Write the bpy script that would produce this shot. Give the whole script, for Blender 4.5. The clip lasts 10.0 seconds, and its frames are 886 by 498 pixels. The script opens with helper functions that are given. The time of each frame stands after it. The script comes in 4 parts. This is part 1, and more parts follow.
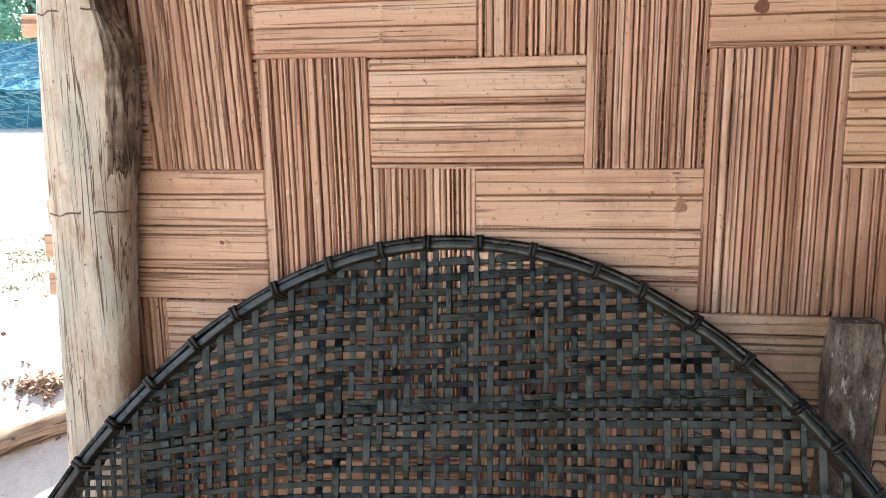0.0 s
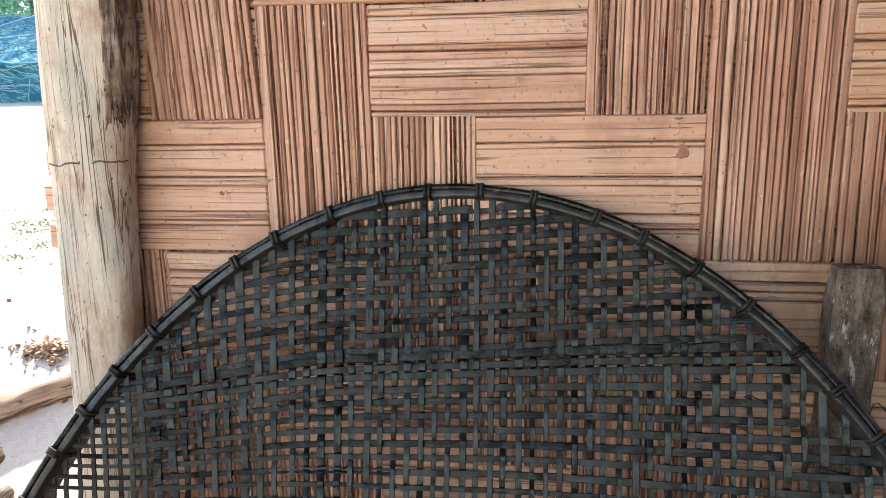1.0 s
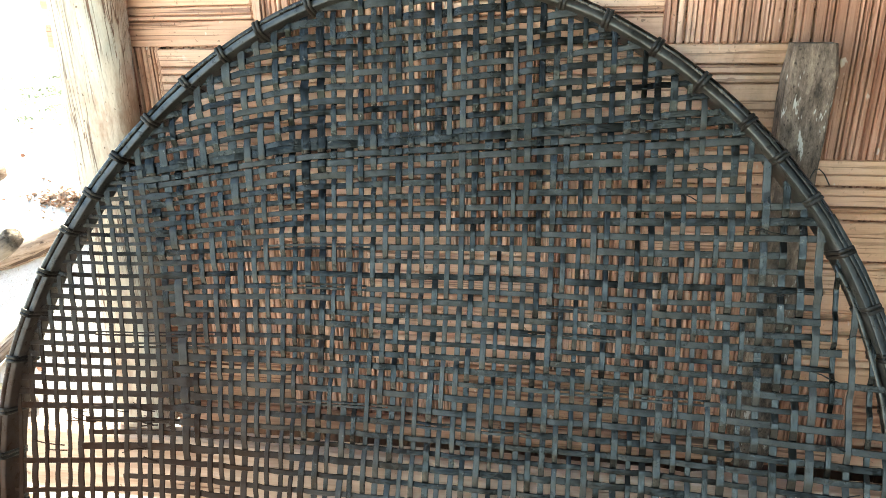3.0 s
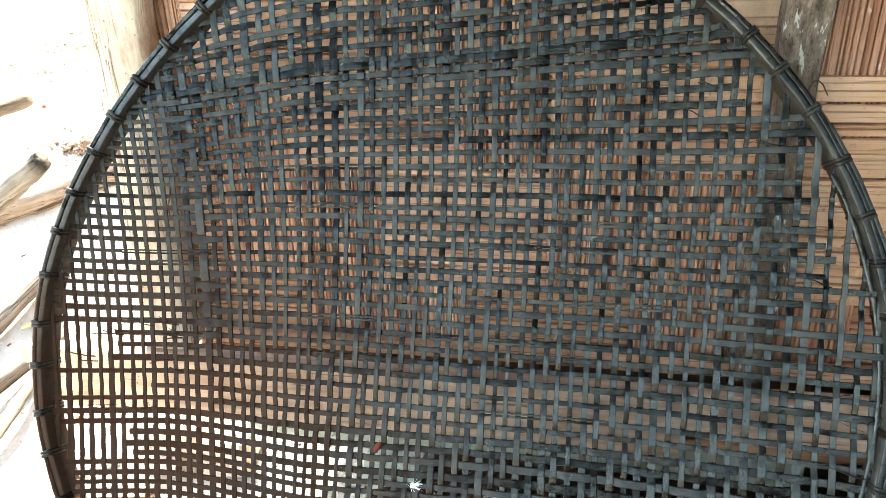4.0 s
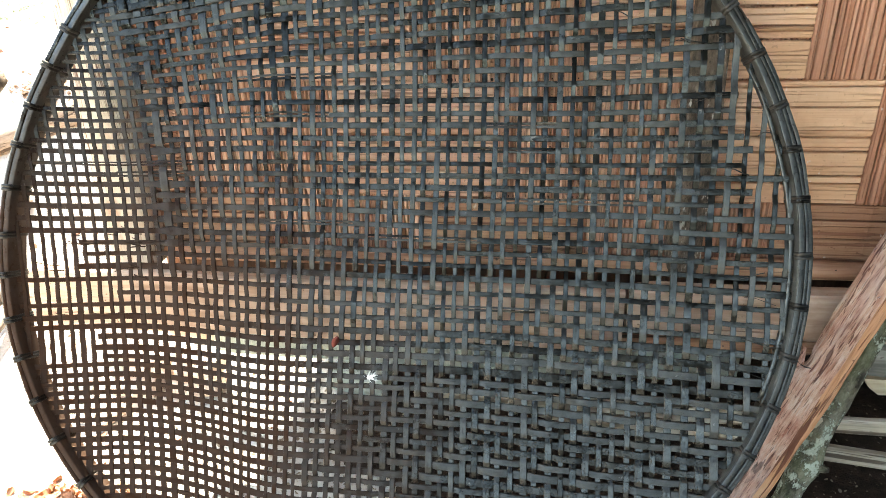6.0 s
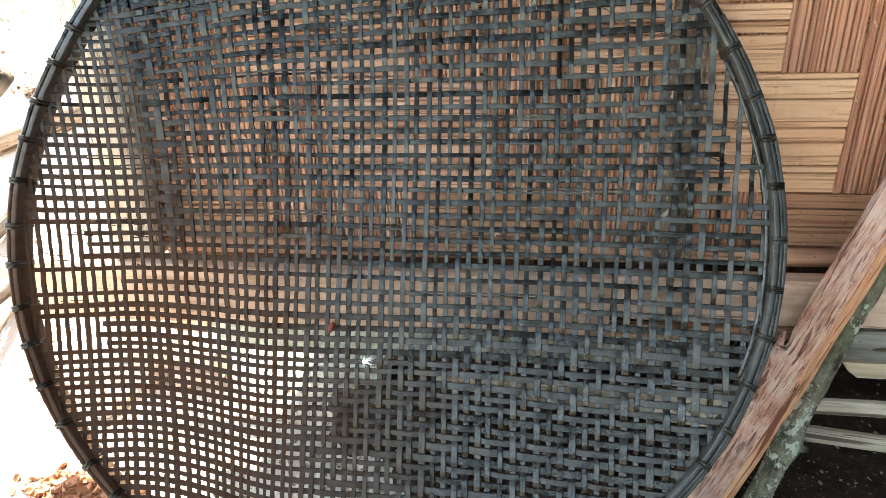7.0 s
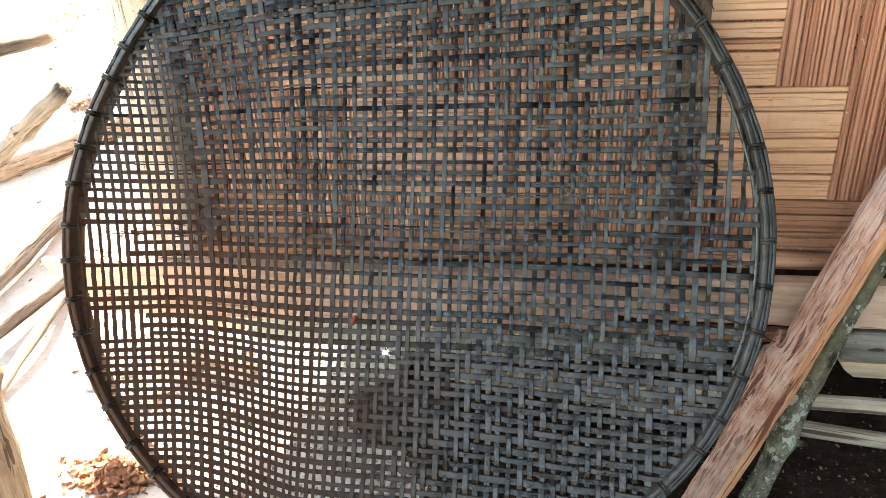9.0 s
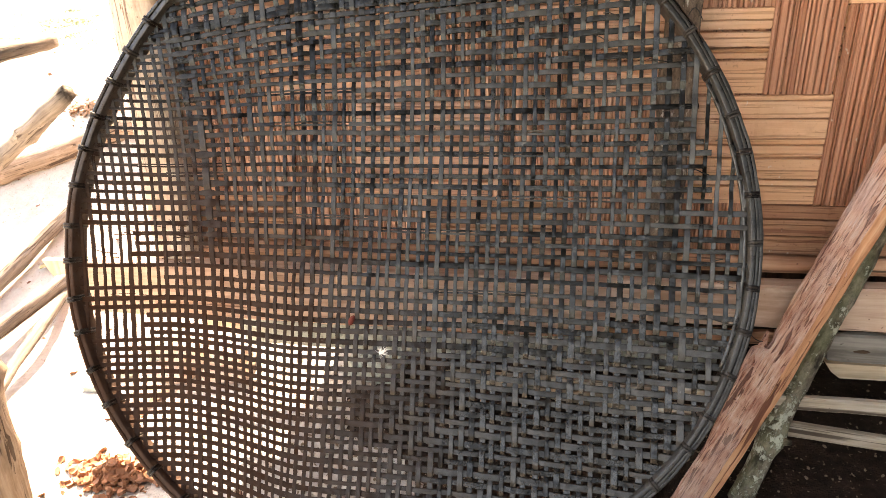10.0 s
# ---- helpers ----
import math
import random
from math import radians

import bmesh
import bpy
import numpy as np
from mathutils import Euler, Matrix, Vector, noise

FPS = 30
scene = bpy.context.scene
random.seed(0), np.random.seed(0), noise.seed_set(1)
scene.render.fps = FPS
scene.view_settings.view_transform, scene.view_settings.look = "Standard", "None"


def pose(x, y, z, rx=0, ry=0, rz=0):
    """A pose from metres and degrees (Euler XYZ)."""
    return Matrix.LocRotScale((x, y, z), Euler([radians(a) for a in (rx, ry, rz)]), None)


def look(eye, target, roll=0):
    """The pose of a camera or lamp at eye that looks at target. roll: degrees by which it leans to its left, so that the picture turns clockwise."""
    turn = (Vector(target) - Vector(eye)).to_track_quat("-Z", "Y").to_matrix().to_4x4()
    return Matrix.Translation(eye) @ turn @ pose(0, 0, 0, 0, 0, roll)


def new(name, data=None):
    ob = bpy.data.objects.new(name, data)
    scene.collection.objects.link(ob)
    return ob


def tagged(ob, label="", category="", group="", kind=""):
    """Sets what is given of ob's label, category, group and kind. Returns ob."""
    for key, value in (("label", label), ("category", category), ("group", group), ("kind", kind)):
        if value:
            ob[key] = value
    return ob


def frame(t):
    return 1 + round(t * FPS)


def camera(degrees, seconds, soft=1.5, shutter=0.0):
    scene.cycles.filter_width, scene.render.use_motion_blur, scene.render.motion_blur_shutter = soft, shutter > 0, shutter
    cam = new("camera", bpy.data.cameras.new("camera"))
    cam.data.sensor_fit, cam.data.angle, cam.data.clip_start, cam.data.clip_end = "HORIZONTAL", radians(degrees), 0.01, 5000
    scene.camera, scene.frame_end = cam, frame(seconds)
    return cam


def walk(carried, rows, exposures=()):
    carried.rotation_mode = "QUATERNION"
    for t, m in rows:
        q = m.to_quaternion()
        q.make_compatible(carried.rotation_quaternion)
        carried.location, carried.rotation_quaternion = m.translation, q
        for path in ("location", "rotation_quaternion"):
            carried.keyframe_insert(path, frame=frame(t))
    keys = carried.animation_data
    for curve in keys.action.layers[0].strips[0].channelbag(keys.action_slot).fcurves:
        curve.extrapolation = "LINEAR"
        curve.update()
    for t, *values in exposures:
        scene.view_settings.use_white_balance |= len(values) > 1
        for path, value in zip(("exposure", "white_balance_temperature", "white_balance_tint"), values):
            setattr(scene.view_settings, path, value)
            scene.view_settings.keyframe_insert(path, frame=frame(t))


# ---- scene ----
cam = camera(66.1, 10.0, soft=0.55)
METRES, EYE, TILT, LEAN, TURN = 0.45, 0.98, 0.0, 0.0, 7.7
ROWS = [
    (0.0, 0.0, 0.0, 0.0, -0.07, -9.23, 0.45),
    (0.5, -0.0043, -0.0007, -0.0243, -0.21, -9.7, 0.48),
    (1.0, 0.0069, -0.0066, -0.0601, 0.21, -11.28, 0.68),
    (1.5, 0.0288, -0.0291, -0.1166, 0.69, -13.64, 0.8),
    (2.0, 0.0501, -0.0607, -0.183, 0.8, -16.2, 0.88),
    (2.5, 0.0809, -0.1151, -0.2303, 0.83, -18.44, 0.94),
    (4.0, 0.1183, -0.2773, -0.369, 2.57, -22.92, 1.71),
    (4.5, 0.1381, -0.3198, -0.4064, 2.11, -24.25, 1.9),
    (5.0, 0.1636, -0.3565, -0.4426, 1.35, -25.52, 1.92),
    (5.5, 0.1806, -0.3904, -0.465, 0.62, -26.3, 1.82),
    (7.0, 0.2124, -0.5065, -0.4734, 0.13, -26.13, 2.25),
    (7.5, 0.2249, -0.54, -0.474, 0.48, -26.12, 2.28),
    (8.0, 0.2267, -0.5715, -0.4728, 0.93, -25.83, 2.28),
    (8.5, 0.2378, -0.6177, -0.458, 1.8, -25.32, 2.57),
    (9.0, 0.244, -0.6624, -0.449, 2.21, -24.76, 2.69),
    (9.5, 0.2418, -0.6924, -0.4479, 2.09, -24.27, 2.59),
    (10.0, 0.2409, -0.7137, -0.4482, 1.91, -24.05, 2.24),
]
walk(cam, [(t, pose(0, 0, EYE, TILT, LEAN, TURN) @ pose(METRES * x, METRES * y, METRES * z, 90 + pitch, roll, yaw)) for t, x, y, z, yaw, pitch, roll in ROWS],
     exposures=[(0.0, 2.36, 7600, 9), (1.5, 2.48, 7600, 8), (2.6, 3.22, 7700, -3), (5.0, 3.64, 8200, -1), (6.5, 3.68, 8500, 3), (8.9, 3.62, 8600, 5), (9.3, 3.50, 11200, 21), (10.0, 3.44, 11200, 21)])

# ---- world and sun ----
SUN_WAY = Vector((-0.33, 0.60, 0.73)).normalized()      # from the ground towards the sun
world = bpy.data.worlds.new("sky")
world.use_nodes = True
scene.world = world
wn = world.node_tree.nodes
sky = wn.new("ShaderNodeTexSky")
sky.sky_type, sky.sun_disc = "NISHITA", False
sky.sun_elevation = math.asin(SUN_WAY.z)
sky.sun_rotation = math.atan2(SUN_WAY.x, SUN_WAY.y)
world.node_tree.links.new(sky.outputs[0], wn["Background"].inputs[0])
wn["Background"].inputs[1].default_value = 0.15
sun = new("sun", bpy.data.lights.new("sun", "SUN"))
sun.data.energy, sun.data.angle, sun.data.color = 5.0, radians(0.6), (1.0, 0.96, 0.91)
sun.matrix_world = look(SUN_WAY * 20, (0, 0, 0))


# ---- materials ----
class Mat:
    """A small node-material builder."""

    def __init__(self, name, rough=0.7, metal=0.0, spec=0.5):
        self.m = bpy.data.materials.new(name)
        self.m.use_nodes = True
        self.t = self.m.node_tree
        self.b = self.t.nodes["Principled BSDF"]
        self.b.inputs["Roughness"].default_value = rough
        self.b.inputs["Metallic"].default_value = metal
        self.b.inputs["Specular IOR Level"].default_value = spec
        self.co = self.node("ShaderNodeTexCoord").outputs["Object"]
        self.rand = self.node("ShaderNodeObjectInfo").outputs["Random"]

    def node(self, kind):
        return self.t.nodes.new(kind)

    def link(self, a, b):
        self.t.links.new(a, b)

    def mapped(self, scale, shift_by_random=True):
        n = self.node("ShaderNodeMapping")
        n.inputs["Scale"].default_value = scale
        self.link(self.co, n.inputs["Vector"])
        if not shift_by_random:
            return n.outputs[0]
        c = self.node("ShaderNodeCombineXYZ")
        k = self.math("MULTIPLY", self.rand, 37.0)
        for s in range(3):
            self.link(k, c.inputs[s])
        self.link(c.outputs[0], n.inputs["Location"])
        return n.outputs[0]

    def noise(self, scale, detail=4, rough=0.6, size=1.0, distort=0.0, shift=True):
        n = self.node("ShaderNodeTexNoise")
        n.inputs["Scale"].default_value = size
        n.inputs["Detail"].default_value = detail
        n.inputs["Roughness"].default_value = rough
        n.inputs["Distortion"].default_value = distort
        self.link(self.mapped(scale, shift), n.inputs["Vector"])
        return n.outputs["Fac"]

    def math(self, op, a, b):
        n = self.node("ShaderNodeMath")
        n.operation = op
        for s, v in enumerate((a, b)):
            if isinstance(v, (int, float)):
                n.inputs[s].default_value = v
            else:
                self.link(v, n.inputs[s])
        return n.outputs[0]

    def ramp(self, fac, *stops):
        n = self.node("ShaderNodeValToRGB")
        e = n.color_ramp.elements
        while len(e) < len(stops):
            e.new(0.5)
        for el, (p, c) in zip(e, stops):
            el.position = p
            el.color = (*c, 1) if len(c) == 3 else c
        self.link(fac, n.inputs[0])
        return n.outputs[0]

    def mask(self, fac, lo, hi):
        n = self.node("ShaderNodeMapRange")
        n.inputs["From Min"].default_value, n.inputs["From Max"].default_value = lo, hi
        self.link(fac, n.inputs["Value"])
        return n.outputs[0]

    def mix(self, fac, a, b, mode="MIX"):
        n = self.node("ShaderNodeMix")
        n.data_type, n.blend_type = "RGBA", mode
        if isinstance(fac, (int, float)):
            n.inputs[0].default_value = fac
        else:
            self.link(fac, n.inputs[0])
        for s, v in ((6, a), (7, b)):
            if isinstance(v, tuple):
                n.inputs[s].default_value = (*v, 1)
            else:
                self.link(v, n.inputs[s])
        return n.outputs[2]

    def done(self, colour, height=None, depth=0.001, strength=0.6, rough=None):
        if isinstance(colour, tuple):
            self.b.inputs["Base Color"].default_value = (*colour, 1)
        else:
            self.link(colour, self.b.inputs["Base Color"])
        if height is not None:
            n = self.node("ShaderNodeBump")
            n.inputs["Strength"].default_value, n.inputs["Distance"].default_value = strength, depth
            self.link(height, n.inputs["Height"])
            self.link(n.outputs[0], self.b.inputs["Normal"])
        if rough is not None:
            self.link(rough, self.b.inputs["Roughness"])
        return self.m


def bamboo_slat(name, along, lo, mid, hi, fine, warmth, warm_tone):
    """Flattened split bamboo: fibres along one axis, specks, stains; each slat its own tone."""
    k = Mat(name, 0.55, spec=0.3)

    def sc(across, down):
        return (across, across, down) if along == "z" else (down, across, across)

    fib, band = k.noise(sc(520, 9), 3, 0.65), k.noise(sc(110, 3), 4, 0.6)
    tone = k.math("ADD", k.math("ADD", k.math("MULTIPLY", k.rand, 0.30), 0.12), k.math("MULTIPLY", band, 0.58))
    col = k.ramp(tone, (0.22, lo), (0.52, mid), (0.85, hi))
    col = k.mix(k.math("MULTIPLY", k.mask(fib, 0.46, 0.66), fine), col, lo)
    dark = (0.13, 0.045, 0.030)
    streak = k.mask(k.noise(sc(330, 4), 2, 0.5), 0.602, 0.632)
    col = k.mix(k.math("MULTIPLY", streak, 0.45 + fine * 0.6), col, dark)
    stain = k.mask(k.noise((11, 11, 11), 6, 0.7, shift=False), 0.53, 0.75)
    col = k.mix(k.math("MULTIPLY", stain, 0.45), col, (0.26, 0.095, 0.058))
    soot = k.mask(k.noise((34, 34, 34), 5, 0.75, shift=False), 0.60, 0.72)
    col = k.mix(k.math("MULTIPLY", soot, 0.35), col, (0.10, 0.06, 0.045))
    speck = k.mask(k.noise((210, 210, 150), 4, 0.65), 0.635, 0.67)
    col = k.mix(k.math("MULTIPLY", speck, 0.5), col, (0.11, 0.045, 0.03))
    spot = k.mask(k.noise((140, 140, 140), 2, 0.5), 0.70, 0.72)
    col = k.mix(k.math("MULTIPLY", spot, 0.6), col, (0.07, 0.03, 0.02))
    # darker patch with a ragged edge around the stub post
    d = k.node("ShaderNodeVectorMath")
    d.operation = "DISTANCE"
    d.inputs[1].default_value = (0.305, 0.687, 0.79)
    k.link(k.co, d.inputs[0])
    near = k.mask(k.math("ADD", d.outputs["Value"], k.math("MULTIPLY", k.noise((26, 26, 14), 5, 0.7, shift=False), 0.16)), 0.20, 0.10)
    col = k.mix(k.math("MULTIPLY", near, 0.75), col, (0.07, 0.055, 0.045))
    # warmer tone over the far stretch: less cool skylight there, put into the colour
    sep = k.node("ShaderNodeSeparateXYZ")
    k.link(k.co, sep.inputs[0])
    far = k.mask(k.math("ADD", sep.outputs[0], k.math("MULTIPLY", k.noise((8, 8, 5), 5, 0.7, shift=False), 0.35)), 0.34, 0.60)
    col = k.mix(k.math("MULTIPLY", far, warmth), col, warm_tone)
    pale = k.mask(k.noise((100, 100, 60), 2, 0.5), 0.71, 0.75)
    col = k.mix(k.math("MULTIPLY", pale, 0.6), col, (0.66, 0.58, 0.50))
    return k.done(col, k.math("SUBTRACT", k.math("ADD", k.math("MULTIPLY", fib, 0.3 + fine), k.math("MULTIPLY", band, 0.6)), streak), 0.0014, 0.8)


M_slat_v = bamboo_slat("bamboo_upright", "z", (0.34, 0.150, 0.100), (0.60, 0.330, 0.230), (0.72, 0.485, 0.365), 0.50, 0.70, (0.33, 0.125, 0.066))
M_slat_dark = bamboo_slat("bamboo_dark_row", "x", (0.20, 0.090, 0.055), (0.41, 0.220, 0.135), (0.55, 0.34, 0.22), 0.50, 0.45, (0.28, 0.115, 0.062))
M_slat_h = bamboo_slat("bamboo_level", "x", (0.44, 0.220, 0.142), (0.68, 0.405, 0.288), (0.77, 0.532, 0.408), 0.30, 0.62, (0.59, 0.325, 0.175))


def black_bamboo(name, base, high, rough, stretch=(170, 170, 170), worn=0.5, low_tones=True, spec=0.45):
    """Soot-black bamboo with the fibres along the low entry of stretch: worn ridges, black splits, dust, light-made
    tones painted low down.
    """
    k = Mat(name, rough, spec=spec)
    fib = k.noise(stretch, 4, 0.7)
    fine = k.noise(tuple(2.6 * q for q in stretch), 3, 0.6)
    big = k.noise((16, 16, 16), 4, 0.6)
    patch = k.noise((48, 48, 48), 5, 0.7)
    tone = k.math("ADD", k.math("MULTIPLY", k.rand, 0.75), k.math("MULTIPLY", big, 0.7))
    col = k.ramp(tone, (0.38, base), (1.0, high))
    wear = k.mask(fib, 0.54, 0.66)
    col = k.mix(k.math("MULTIPLY", wear, worn), col, (0.011, 0.0108, 0.0092))
    scuff = k.mask(k.noise((55, 55, 55), 5, 0.75), 0.60, 0.68)
    col = k.mix(k.math("MULTIPLY", scuff, 0.5), col, (0.016, 0.0125, 0.0095))
    dust = k.mask(k.noise((150, 150, 150), 3, 0.6), 0.69, 0.73)
    col = k.mix(k.math("MULTIPLY", dust, 0.5), col, (0.20, 0.185, 0.17))
    split = k.mask(fine, 0.60, 0.66)
    col = k.mix(k.math("MULTIPLY", split, 0.55), col, (0.0012, 0.0010, 0.0008))
    r = k.math("ADD", k.math("MULTIPLY", k.math("ADD", patch, k.math("MULTIPLY", k.rand, 0.5)), 0.55), rough - 0.40)
    gloss = k.math("MULTIPLY", k.mask(k.math("ADD", k.math("MULTIPLY", patch, 0.85), k.math("MULTIPLY", k.rand, 0.22)), 0.30, 0.76), k.math("SUBTRACT", 1.0, k.math("MULTIPLY", split, 0.5)))
    if low_tones:
        # browner, duller lower side: silhouette without sky sheen, put into the colour
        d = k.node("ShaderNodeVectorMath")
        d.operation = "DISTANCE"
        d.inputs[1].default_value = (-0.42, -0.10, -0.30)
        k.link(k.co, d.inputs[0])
        brown_low = k.mask(k.math("ADD", d.outputs["Value"], k.math("MULTIPLY", k.noise((9, 9, 9), 5, 0.7, shift=False), 0.35)), 0.72, 0.42)
        col = k.mix(k.math("MULTIPLY", brown_low, 0.85), col, (0.048, 0.021, 0.0115))
        r = k.math("ADD", r, k.math("MULTIPLY", brown_low, 0.25))
        gloss = k.math("MULTIPLY", gloss, k.math("SUBTRACT", 1.0, k.math("MULTIPLY", brown_low, 0.75)))
        # grey-brown lower part: sheen of the reflected ground painted as base colour
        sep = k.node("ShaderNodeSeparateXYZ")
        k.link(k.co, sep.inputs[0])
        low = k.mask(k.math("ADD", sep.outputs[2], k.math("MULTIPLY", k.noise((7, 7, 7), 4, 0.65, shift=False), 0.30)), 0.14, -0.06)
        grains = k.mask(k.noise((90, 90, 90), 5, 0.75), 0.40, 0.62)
        col = k.mix(k.math("MULTIPLY", k.math("MULTIPLY", low, grains), k.math("SUBTRACT", 0.85, k.math("MULTIPLY", brown_low, 0.6))), col, (0.0185, 0.0172, 0.0145))
    k.link(k.math("MULTIPLY", gloss, 3.0 * spec), k.b.inputs["Specular IOR Level"])
    return k.done(col, k.math("SUBTRACT", k.math("ADD", fib, fine), k.math("MULTIPLY", split, 0.8)), 0.0005, 0.45, rough=r)


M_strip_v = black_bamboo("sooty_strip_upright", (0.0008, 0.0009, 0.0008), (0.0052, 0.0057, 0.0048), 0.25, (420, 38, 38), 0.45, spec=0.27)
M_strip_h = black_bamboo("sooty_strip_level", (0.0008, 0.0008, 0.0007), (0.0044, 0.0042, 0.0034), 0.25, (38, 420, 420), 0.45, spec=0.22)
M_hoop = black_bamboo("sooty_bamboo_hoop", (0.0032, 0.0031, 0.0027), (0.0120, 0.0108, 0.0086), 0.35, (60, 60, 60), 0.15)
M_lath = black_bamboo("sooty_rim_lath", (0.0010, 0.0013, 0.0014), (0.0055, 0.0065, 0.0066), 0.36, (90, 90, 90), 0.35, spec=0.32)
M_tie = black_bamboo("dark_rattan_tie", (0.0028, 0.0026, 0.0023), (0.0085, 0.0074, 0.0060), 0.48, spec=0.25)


def timber(name, lo, mid, hi, crack=(0.06, 0.04, 0.03), grain=(120, 120, 5), rough=0.8, crack_at=0.62, blotch=None, faded=None, relief=0.003):
    """Wood with the grain along the local z axis, cracks and stains."""
    k = Mat(name, rough, spec=0.25)
    g = k.noise(grain, 5, 0.65, distort=0.3)
    b = k.noise((grain[0] / 10, grain[1] / 10, grain[2] * 1.2), 4, 0.6)
    col = k.ramp(k.math("ADD", k.math("MULTIPLY", g, 0.6), k.math("MULTIPLY", b, 0.45)), (0.40, lo), (0.53, mid), (0.66, hi))
    c = k.mask(k.noise((grain[0] * 0.6, grain[1] * 0.6, grain[2] * 0.6), 3, 0.55, distort=0.6), crack_at, crack_at + 0.025)
    c2 = k.mask(k.noise((grain[0] * 2.0, grain[1] * 2.0, grain[2] * 1.3), 2, 0.5, distort=0.3), crack_at + 0.02, crack_at + 0.05)
    c = k.math("MAXIMUM", c, k.math("MULTIPLY", c2, 0.8))
    col = k.mix(k.math("MULTIPLY", c, 0.85), col, crack)
    if blotch:
        s = k.mask(k.noise((11, 11, 7), 5, 0.7), 0.54, 0.70)
        col = k.mix(k.math("MULTIPLY", s, 0.7), col, blotch)
    if faded:
        s = k.mask(k.noise((16, 16, 6), 4, 0.6), 0.48, 0.62)
        col = k.mix(k.math("MULTIPLY", s, 0.55), col, faded)
    hole = k.mask(k.noise((160, 160, 160), 1, 0.4), 0.75, 0.79)
    col = k.mix(k.math("MULTIPLY", hole, 0.8), col, crack)
    return k.done(col, k.math("SUBTRACT", g, k.math("MULTIPLY", c, 1.2)), relief, 0.85)


CUTS = (0.907, 1.105)                                     # axe cuts across the corner post


def post_wood():
    """Hewn pale wood: grey-cream skin, fine upright checks, rusty smudges and insect holes."""
    k = Mat("weathered_post_wood", 0.8, spec=0.25)
    big, fine = k.noise((9, 9, 5), 4, 0.6), k.noise((110, 110, 26), 5, 0.7)
    col = k.ramp(k.math("ADD", k.math("MULTIPLY", big, 0.5), k.math("MULTIPLY", fine, 0.5)), (0.38, (0.42, 0.325, 0.255)), (0.5, (0.59, 0.485, 0.395)), (0.62, (0.69, 0.605, 0.510)))
    grey = k.mask(k.noise((13, 13, 5), 5, 0.65), 0.48, 0.62)
    col = k.mix(k.math("MULTIPLY", grey, 0.65), col, (0.35, 0.345, 0.305))
    rust = k.mask(k.noise((15, 15, 10), 5, 0.7), 0.51, 0.66)
    col = k.mix(k.math("MULTIPLY", rust, 0.75), col, (0.37, 0.21, 0.145))
    line = None
    for scale, wide, lo in (((70, 70, 1.6), 0.013, 0.42), ((150, 150, 4.5), 0.022, 0.48)):      # long drying cracks, then short checks
        gate = k.mask(k.noise((24, 24, 5), 3, 0.6), lo, lo + 0.10)
        n = k.noise(scale, 2, 0.5, distort=0.5)
        c = k.math("MULTIPLY", k.mask(k.math("ABSOLUTE", k.math("SUBTRACT", n, 0.5), 0.0), wide, wide * 0.3), gate)
        line = c if line is None else k.math("MAXIMUM", line, c)
    col = k.mix(k.math("MULTIPLY", line, 0.95), col, (0.15, 0.075, 0.05))
    sep = k.node("ShaderNodeSeparateXYZ")
    k.link(k.co, sep.inputs[0])
    wander = k.math("MULTIPLY", k.math("SUBTRACT", k.noise((30, 30, 0.5), 3, 0.6), 0.5), 0.016)
    for z in CUTS:
        off = k.math("ABSOLUTE", k.math("SUBTRACT", k.math("ADD", sep.outputs[2], wander), z), 0.0)
        cut = k.math("MULTIPLY", k.mask(off, 0.0011, 0.0004), k.mask(k.noise((38, 38, 3), 2, 0.5), 0.44, 0.50))
        col = k.mix(k.math("MULTIPLY", cut, 0.9), col, (0.10, 0.05, 0.035))
        line = k.math("MAXIMUM", line, cut)
    hole = k.mask(k.noise((230, 230, 170), 1, 0.4), 0.74, 0.78)
    col = k.mix(k.math("MULTIPLY", hole, 0.8), col, (0.10, 0.06, 0.04))
    return k.done(col, k.math("SUBTRACT", fine, k.math("MULTIPLY", line, 1.5)), 0.0025, 0.7)


M_post = post_wood()
M_bark = timber("brown_post_bark", (0.11, 0.072, 0.055), (0.27, 0.185, 0.14), (0.48, 0.37, 0.29), grain=(120, 120, 34), crack_at=0.60)
M_red = timber("split_red_wood", (0.40, 0.17, 0.12), (0.61, 0.35, 0.265), (0.72, 0.54, 0.46), crack=(0.10, 0.032, 0.026), grain=(280, 280, 26), blotch=(0.30, 0.11, 0.09), crack_at=0.60, faded=(0.53, 0.395, 0.365), relief=0.010)
M_red_side = timber("fresh_red_wood", (0.42, 0.17, 0.09), (0.64, 0.32, 0.18), (0.74, 0.46, 0.30), crack=(0.14, 0.045, 0.03), grain=(110, 110, 6), crack_at=0.62, relief=0.004)
M_beam = timber("pale_sawn_board", (0.36, 0.225, 0.160), (0.52, 0.365, 0.278), (0.62, 0.465, 0.370), crack=(0.13, 0.065, 0.04), grain=(70, 70, 4), crack_at=0.66, blotch=(0.30, 0.17, 0.11))
M_cut = timber("pale_cut_edge", (0.40, 0.29, 0.19), (0.56, 0.43, 0.30), (0.66, 0.54, 0.40), grain=(5, 70, 70), crack_at=0.72)
M_rail = timber("brown_round_rail", (0.24, 0.115, 0.07), (0.44, 0.235, 0.15), (0.54, 0.33, 0.22), grain=(90, 90, 4))
M_grey = timber("grey_weathered_plank", (0.13, 0.12, 0.105), (0.26, 0.245, 0.22), (0.38, 0.36, 0.32), grain=(70, 70, 4), crack_at=0.7, blotch=(0.10, 0.085, 0.07))
